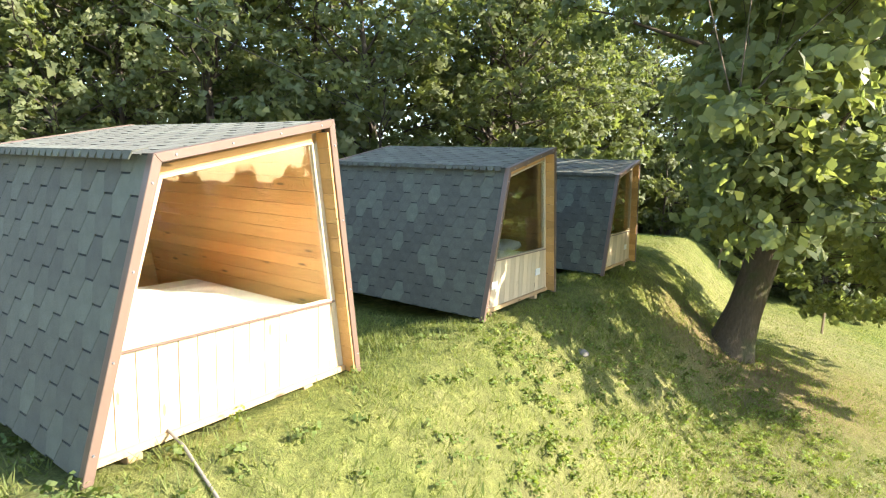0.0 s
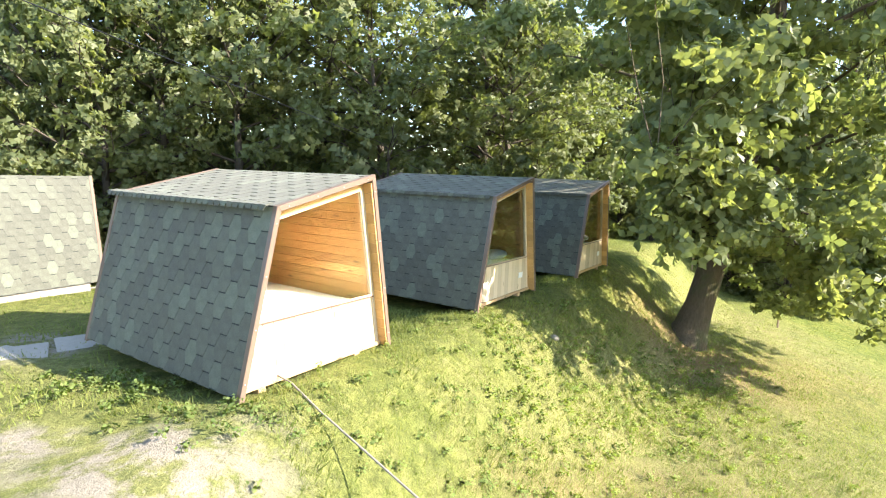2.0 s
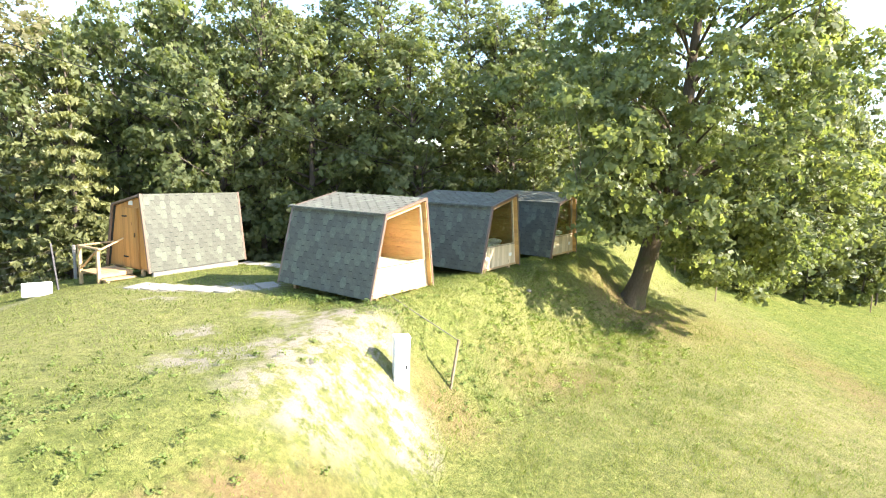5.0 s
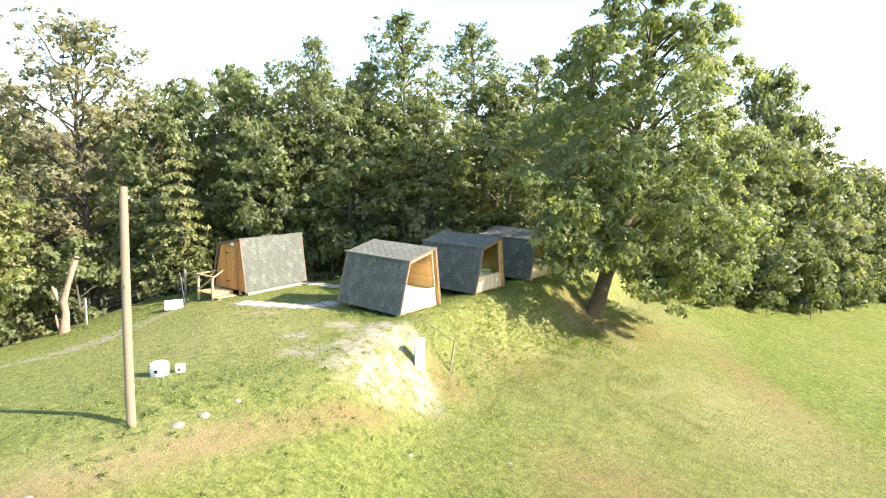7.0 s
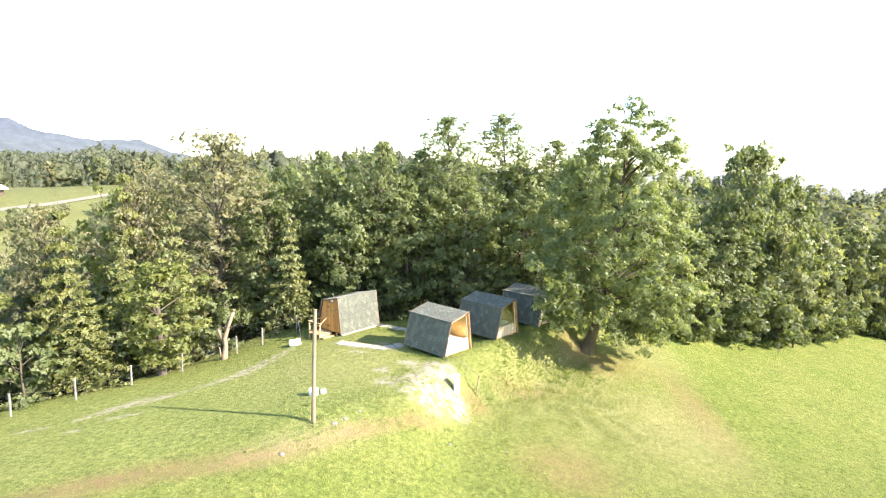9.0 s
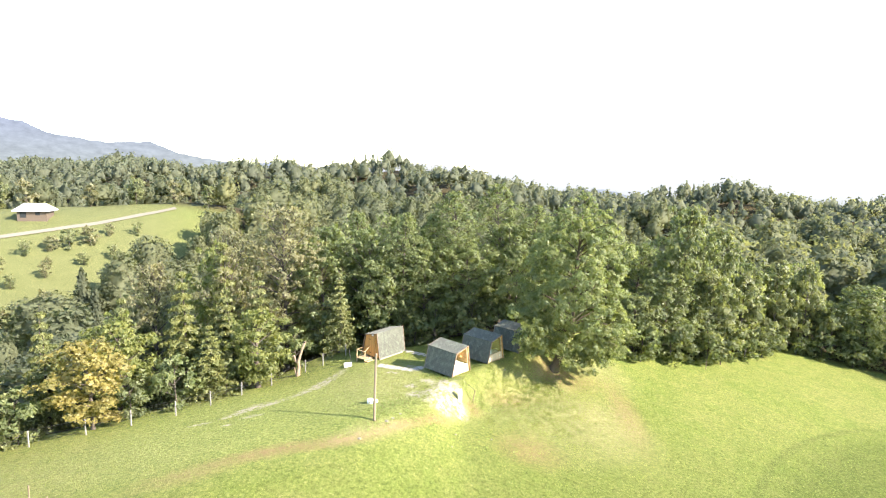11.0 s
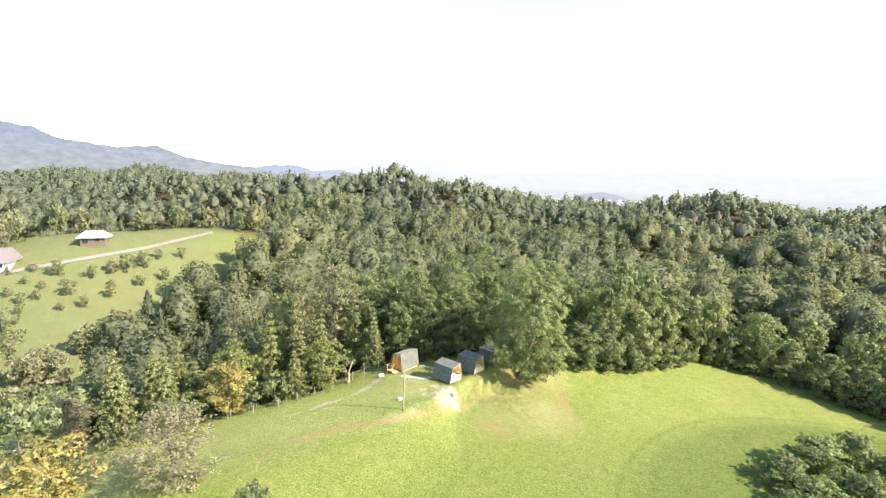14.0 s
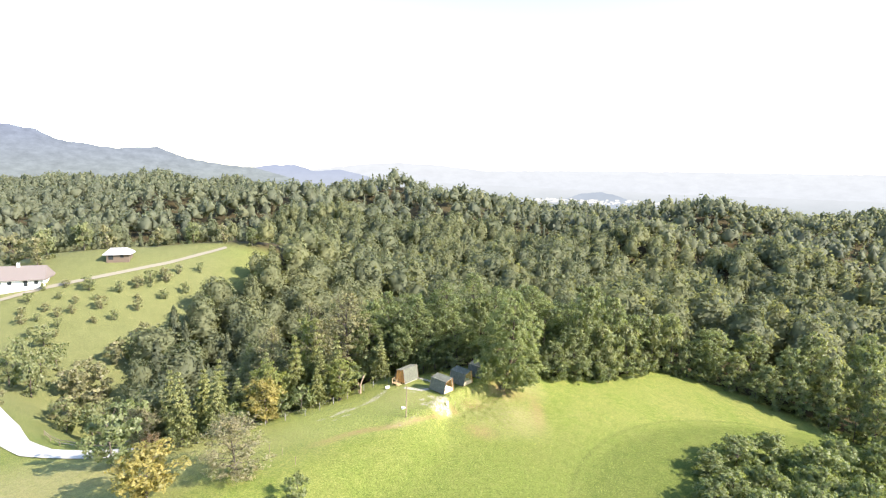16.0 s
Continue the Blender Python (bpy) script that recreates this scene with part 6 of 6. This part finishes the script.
def bare_free(x, y):
    rough_d = np.minimum(np.hypot((x + 2.2) / 1.6, (y - 0.2) / 2.6), np.hypot((x + 3.1) / 1.9, (y - 2.1) / 0.8))
    track = np.abs((x + 13.0) - 0.33 * (y - 1.6)) / 0.5
    under = np.zeros(x.shape, bool)
    for cx, cy, yaw, ln in ((-2.09, 3.0, 56.35, LEN), (0.56, 6.87, 56.4, LEN), (3.18, 10.58, 56.6, LEN), (-11.59, 8.01, -28.7, L4)):
        c, s = math.cos(radians(yaw)), math.sin(radians(yaw))
        a, b = (x - cx) * c + (y - cy) * s, (y - cy) * c - (x - cx) * s
        under |= (a > 0.05) & (a < W - 0.05) & (b > 0.05) & (b < ln)
    patchy = np.array([noise.noise((a * 2.3, b * 2.3, 2)) for a, b in zip(x, y)])
    path = np.hypot(((x + 7.5) * 0.951 - (y - 4.92) * 0.309) / 2.1, ((x + 7.5) * 0.309 + (y - 4.92) * 0.951) / 0.42)
    return (path + patchy * 0.3 > 0.95) & (rough_d + patchy * 0.55 > 0.95) & (track + patchy > 0.8) & ~under


blades("short_grass", 1, 260000, -12, 16, -10, 20, 0.045, 0.008, bare_free, "short mown grass blades on the bank")
blades("bank_grass", 5, 190000, -5, 10, -1, 15, 0.085, 0.006, bare_free, "ragged longer grass on the bank before the cabins")
blades("meadow_grass", 2, 170000, -26, 40, -22, 32, 0.05, 0.012, bare_free, "short meadow grass round the cabins")

blades("field_tufts", 6, 230000, -34, 70, -72, 32, 0.07, 0.02, bare_free, "coarser grass tufts over the mown field")


def weeds(seed, count, spots, label):
    rng = rs(seed)
    cs = np.array([(x + rng.normal() * sx, y + rng.normal() * sy) for x, y, sx, sy, k in spots for _ in range(int(count * k))])
    cs = np.array([(x, y, height(x, y) + rng.uniform(0.02, 0.12)) for x, y in cs if bare_free(np.array([x]), np.array([y]))[0] or rng.rand() < 0.3])
    v, f, n = leaves(rng, cs, 0.07, len(cs) * 22, 0.04, 1.2, 0.4, 0.0, 0.4)
    n = n * 0.5 + np.array([0, 0, 0.9])
    return tagged(part("weeds", mesh_np("weeds", v, f, WEED, normals=n / np.linalg.norm(n, axis=1, keepdims=True)), None), label, "weeds", kind="stuff")


weeds(3, 32, [(1.6, 6.2, 0.7, 0.5, 3), (3.0, 7.6, 0.8, 0.7, 3), (4.8, 9.0, 0.9, 0.9, 3), (-2.2, 2.6, 0.6, 0.2, 2), (-3.6, 3.6, 0.6, 0.25, 2), (-4.8, -2.5, 0.8, 1.2, 0.7), (-2.8, -0.4, 0.8, 1.0, 0.8), (0.2, 2.2, 0.7, 0.8, 2), (6.6, 9.8, 0.7, 0.7, 2.5), (-5.5, -5.5, 1.6, 1.2, 2), (-17, 5.5, 0.5, 0.5, 0.6), (1.0, 5.0, 0.6, 0.6, 1.5), (3.5, 6.0, 1.2, 1.5, 3), (5.5, 8.0, 1.0, 1.0, 3), (0.5, 3.5, 1.0, 0.9, 1.6), (2.0, 4.5, 1.0, 1.0, 1.6), (-5.5, -4.0, 1.5, 1.5, 2), (-1.5, -3.5, 2.0, 1.0, 2)], "broad-leaved weeds and nettles on the bank")


# ---- far farm, roads and distance ----
def ribbon(name, pts, width, material, label, lift=0.25):
    p = np.array(pts, float)
    q = np.concatenate([np.linspace(p[i], p[i + 1], 12, endpoint=False) for i in range(len(p) - 1)] + [p[-1:]])
    d = np.gradient(q, axis=0)
    d /= np.linalg.norm(d, axis=1, keepdims=True)
    nrm = np.stack([-d[:, 1], d[:, 0]], 1)
    rows = []
    for k in (-0.5, -0.17, 0.17, 0.5):
        e = q + nrm * width * k
        rows.append([(x, y, height(x, y) + lift) for x, y in e])
    v = np.array(rows).transpose(1, 0, 2).reshape(-1, 3)
    f = [(i * 4 + j, (i + 1) * 4 + j, (i + 1) * 4 + j + 1, i * 4 + j + 1) for i in range(len(q) - 1) for j in range(3)]
    return tagged(part(name, mesh_np(name, v, np.array(f), material, smooth_all=True), None), label, "road", kind="structure")


GRAVEL = plain("pale_gravel", (0.44, 0.41, 0.37), 0.9, 0.0, 0.15, 3)
TRACK = plain("beige_farm_track", (0.19, 0.17, 0.13), 0.9, 0.0, 0.2, 3)
ROOF_GREY = plain("grey_sheet_roof", (0.40, 0.40, 0.41), 0.6, 0.0, 0.08, 2)
ROOF_TILE = plain("faded_tile_roof", (0.150, 0.125, 0.115), 0.8, 0.0, 0.15, 3)
WALL_WHITE = plain("white_render", (0.75, 0.73, 0.68), 0.9, 0.0, 0.06, 1)
WALL_WOOD = plain("brown_timber_wall", (0.115, 0.085, 0.062), 0.85, 0.0, 0.25, 4)
DARK_GLASS = plain("dark_window", (0.03, 0.035, 0.04), 0.15)


def farm(name, m, w, d, h, rise, over, wall, roof_mat, windows, label, hip=0.25):
    ob = empty(name, m, label, "building")
    part("wall", box((-w / 2, -d / 2, -3.0), (w / 2, d / 2, h), 0.02), wall, ob)
    bm = bmesh.new()
    e = [(-w / 2 - over, -d / 2 - over, h), (w / 2 + over, -d / 2 - over, h), (w / 2 + over, d / 2 + over, h), (-w / 2 - over, d / 2 + over, h)]
    r = [(-w / 2 - over + hip * w, 0, h + rise), (w / 2 + over - hip * w, 0, h + rise)]
    vs = [bm.verts.new(p) for p in e + r]
    lo = [bm.verts.new((x, y, z - 0.25)) for x, y, z in e]
    for f in ((0, 1, 5, 4), (1, 2, 5), (2, 3, 4, 5), (3, 0, 4)):
        bm.faces.new([vs[i] for i in f])
    for i in range(4):
        j = (i + 1) % 4
        bm.faces.new((vs[j], vs[i], lo[i], lo[j]))
    bm.faces.new(lo[::-1])
    part("roof", bm, roof_mat, ob)
    for x, z, ww, hh in windows:
        part("window", box((x - ww / 2, -d / 2 - 0.05, z), (x + ww / 2, -d / 2 + 0.02, z + hh), 0.01), DARK_GLASS, ob)
    return ob


farm("barn", pose(-142, 99.5, height(-142, 99.5), 0, 0, 25), 7.5, 5.5, 2.4, 2.0, 0.9, WALL_WOOD, ROOF_GREY, ((-2.2, 0.3, 1.6, 2.0), (1.5, 1.0, 1.2, 1.2)), "brown timber barn with a pale grey hipped roof")
house = farm("farmhouse", pose(-160, 76, height(-160, 76), 0, 0, 28), 15, 9, 2.4, 4.0, 0.9, WALL_WHITE, ROOF_TILE, ((-5, 0.7, 1.2, 1.2), (-2, 0.7, 1.2, 1.2), (2.5, 0.1, 1.2, 1.9), (5.5, 0.7, 1.2, 1.2)), "white rendered farmhouse with a faded tiled roof", 0.06)
part("chimney", box((-1.0, -0.6, 5.0), (-0.2, 0.2, 7.4), 0.02), WALL_WHITE, house)
ribbon("farm_road", [(-190, 55), (-160, 66), (-140, 86), (-125, 104), (-112, 122)], 1.9, TRACK, "pale gravel farm road along the slope")
ribbon("lower_road", [(-120, 22), (-84, 1), (-72, -8), (-62, -13), (-52, -14.5), (-44, -15.5)], 4.5, GRAVEL, "wide pale gravel road beside the fruit trees", 0.12)
rail = empty("rail_fence", Matrix.Identity(4), "grey railing along the gravel road", "fence")
rp = [(-76, 1.5), (-70, -3), (-64, -7), (-58, -9.5), (-52, -10.8), (-46, -11.6)]
for a, b in zip(rp, rp[1:]):
    for k in (0.5, 0.95):
        part("rail", bar((*a, height(*a) + k), (*b, height(*b) + k), 0.08, 0.08), GREY_WOOD, rail)
for x, y in rp:
    part("post", bar((x, y, height(x, y) - 0.2), (x, y, height(x, y) + 1.05), 0.1, 0.1), GREY_WOOD, rail)
SMALL = [broadleaf(rs(151 + i), 3.4, 1.9, 0.10, 11, 1500, 0.24, (DUSTY_LEAF, PALE_LEAF)[i], BARK, 0.07, 0.6, 0.0, (0, 0), 0.42, 3, 0.5) for i in range(2)]
ORCHARD = ((-142, 58, 0.9), (-126, 50, 1.9), (-127.5, 73, 1.2), (-128, 82, 1.0), (-125, 87, 1.25), (-122, 90, 1.3), (-119, 94, 1.45), (-137, 79, 1.35), (-135.5, 64.5, 0.75), (-139, 60.5, 0.65), (-141, 65.5, 0.75), (-149, 67.5, 0.85), (-133, 67.4, 0.75), (-114.4, 86.2, 1.0), (-117.6, 77.4, 0.9), (-142, 72, 0.7), (-136, 72, 0.6), (-131, 60, 0.7), (-124, 66, 0.7), (-120, 70, 0.8), (-146, 62, 0.7), (-150, 74, 0.7), (-145, 78, 0.8), (-132, 76, 0.6), (-121, 82, 0.6), (-110, 92, 0.9), (-128, 56, 0.6), (-134, 53, 0.7), (-118, 100, 0.8), (-112, 104, 0.8), (-106, 66, 1.5), (-102, 55, 2.0), (-104, 51, 1.7), (-103, 24, 2.1), (-98, 30, 2.1), (-107, 31, 2.0), (-94, 35, 1.9), (-110, 25, 2.0), (-90, 28, 2.0), (-116, 34, 1.9), (-100, 37, 2.1), (-84, 24, 2.0), (-96, 30, 1.8), (-84, 14, 1.6), (-90, 20, 1.9), (-76, 12, 1.7), (-92, 6, 1.2), (-112, 40, 1.8))
for i, (x, y, big) in enumerate(ORCHARD):
    plant("orchard_tree", SMALL[i % 2], x, y, "small fruit tree on the grassy slope", "tree", i * 61 % 360, (big, big, big * rnd.uniform(0.85, 1.2)), "fruit trees on the slope")
for i, (x, y, s) in enumerate([(-158, 112, 1.5), (-165, 108, 1.7), (-140, 118, 1.2), (-128, 124, 1.4), (-116, 127, 1.3), (-170, 96, 1.8), (-166, 88, 1.7), (-104, 128, 1.2), (-178, 90, 1.9)]):
    plant("garden_tree", SMALL[i % 2], x, y, "leafy garden tree near the farm", "tree", i * 83 % 360, (s * 1.3, s * 1.3, s * 1.6), "garden trees at the farm")


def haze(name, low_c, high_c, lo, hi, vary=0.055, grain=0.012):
    """Summer haze put into the colour: a plain distant backdrop that gives off its own light."""
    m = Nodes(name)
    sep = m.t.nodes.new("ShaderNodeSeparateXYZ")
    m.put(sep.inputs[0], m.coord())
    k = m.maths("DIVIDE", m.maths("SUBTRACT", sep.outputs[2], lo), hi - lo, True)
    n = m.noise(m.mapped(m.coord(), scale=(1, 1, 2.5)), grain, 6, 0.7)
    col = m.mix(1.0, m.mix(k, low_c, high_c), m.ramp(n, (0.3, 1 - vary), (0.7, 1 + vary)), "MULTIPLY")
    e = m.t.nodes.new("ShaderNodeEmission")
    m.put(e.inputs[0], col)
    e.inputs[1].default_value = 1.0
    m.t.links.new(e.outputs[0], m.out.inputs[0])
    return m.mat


def ridge(name, far, az0, az1, crest, base, material, label, seed):
    """A distant range: crest heights by azimuth (degrees right of +y)."""
    az = np.linspace(az0, az1, 220)
    keys = np.array(crest, float)
    z = np.interp(az, keys[:, 0], keys[:, 1])
    z = z + np.array([noise.noise((a * 1.3, seed, 0)) * 0.0016 + noise.noise((a * 6, seed, 3)) * 0.0007 for a in az]) * far
    rows = [np.stack([np.sin(np.radians(az)) * (far + o), np.cos(np.radians(az)) * (far + o), zz], 1) for o, zz in ((-250, np.full(az.shape, base)), (-90, base + (z - base) * 0.55), (0, z), (300, np.full(az.shape, base)))]
    v = np.array(rows).transpose(1, 0, 2).reshape(-1, 3)
    f = [(i * 4 + j, (i + 1) * 4 + j, (i + 1) * 4 + j + 1, i * 4 + j + 1) for i in range(len(az) - 1) for j in range(3)]
    return tagged(part(name, mesh_np(name, v, np.array(f), material, smooth_all=True), None), label, "mountains", kind="structure")


# haze of the air is mixed into these glowing range colours by height
BLUE = haze("hazed_wooded_range", (0.150, 0.165, 0.170), (0.132, 0.147, 0.190), 0, 180, 0.2, 0.02)
PALE = haze("hazed_far_range", (0.185, 0.20, 0.235), (0.16, 0.178, 0.235), -60, 60)
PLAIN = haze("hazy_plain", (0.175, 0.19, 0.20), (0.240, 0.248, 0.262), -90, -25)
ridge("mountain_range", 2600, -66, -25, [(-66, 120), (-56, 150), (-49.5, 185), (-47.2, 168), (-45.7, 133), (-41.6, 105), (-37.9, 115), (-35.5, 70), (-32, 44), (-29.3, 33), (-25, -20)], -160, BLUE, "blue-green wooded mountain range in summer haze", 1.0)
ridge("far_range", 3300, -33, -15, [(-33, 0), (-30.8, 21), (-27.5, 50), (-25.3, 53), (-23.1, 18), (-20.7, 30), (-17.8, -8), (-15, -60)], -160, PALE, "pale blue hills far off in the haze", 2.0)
# right of +y the crest is added white haze hiding a brown horizon band
ridge("farthest_range", 4000, -26, 60, [(-26, 0), (-23, 27), (-18.4, 69), (-14.8, 86), (-10, 71), (-5.2, 35), (0.1, 42), (5.9, 48), (11.4, 50), (18.9, 50), (60, 50)], -180, haze("faint_far_range", (0.250, 0.258, 0.275), (0.262, 0.268, 0.282), -80, 60), "faint mountains and glowing white haze along the horizon", 3.0)
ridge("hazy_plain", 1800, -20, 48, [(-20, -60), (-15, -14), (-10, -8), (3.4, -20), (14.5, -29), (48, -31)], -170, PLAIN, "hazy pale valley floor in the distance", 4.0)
ridge("valley_hill", 1480, 2.6, 10.8, [(2.6, -60), (3.4, -40), (5.1, -22), (6.9, -17), (8.6, -23), (10.0, -35), (10.8, -60)], -170, haze("hazed_valley_hill", (0.170, 0.188, 0.212), (0.160, 0.178, 0.212), -60, 0), "blue wooded hill rising from the valley floor", 5.0)
trng = rs(77)
tv, tf = [], []
for i in range(130):
    a, far = radians(trng.uniform(0.4, 13.5)), trng.uniform(1330, 1400)
    x, y, z = math.sin(a) * far, math.cos(a) * far, trng.uniform(-44, -34)
    w, d, h = trng.uniform(2, 5), trng.uniform(2, 4), trng.uniform(1.5, 4)
    k = len(tv)
    tv += [(x + sx * w, y + sy * d, z + sz * h) for sz in (0, 1) for sx, sy in ((-1, -1), (1, -1), (1, 1), (-1, 1))]
    tf += [(k, k + 1, k + 5, k + 4), (k + 1, k + 2, k + 6, k + 5), (k + 2, k + 3, k + 7, k + 6), (k + 3, k, k + 4, k + 7), (k + 4, k + 5, k + 6, k + 7)]
# the houses glow too, the haze painted into their fronts
tagged(part("far_town", mesh_np("far_town", tv, np.array(tf), haze("hazy_house_fronts", (0.27, 0.26, 0.26), (0.34, 0.33, 0.32), -50, -30)), None), "tiny pale houses of a far town in the haze", "town", kind="stuff")
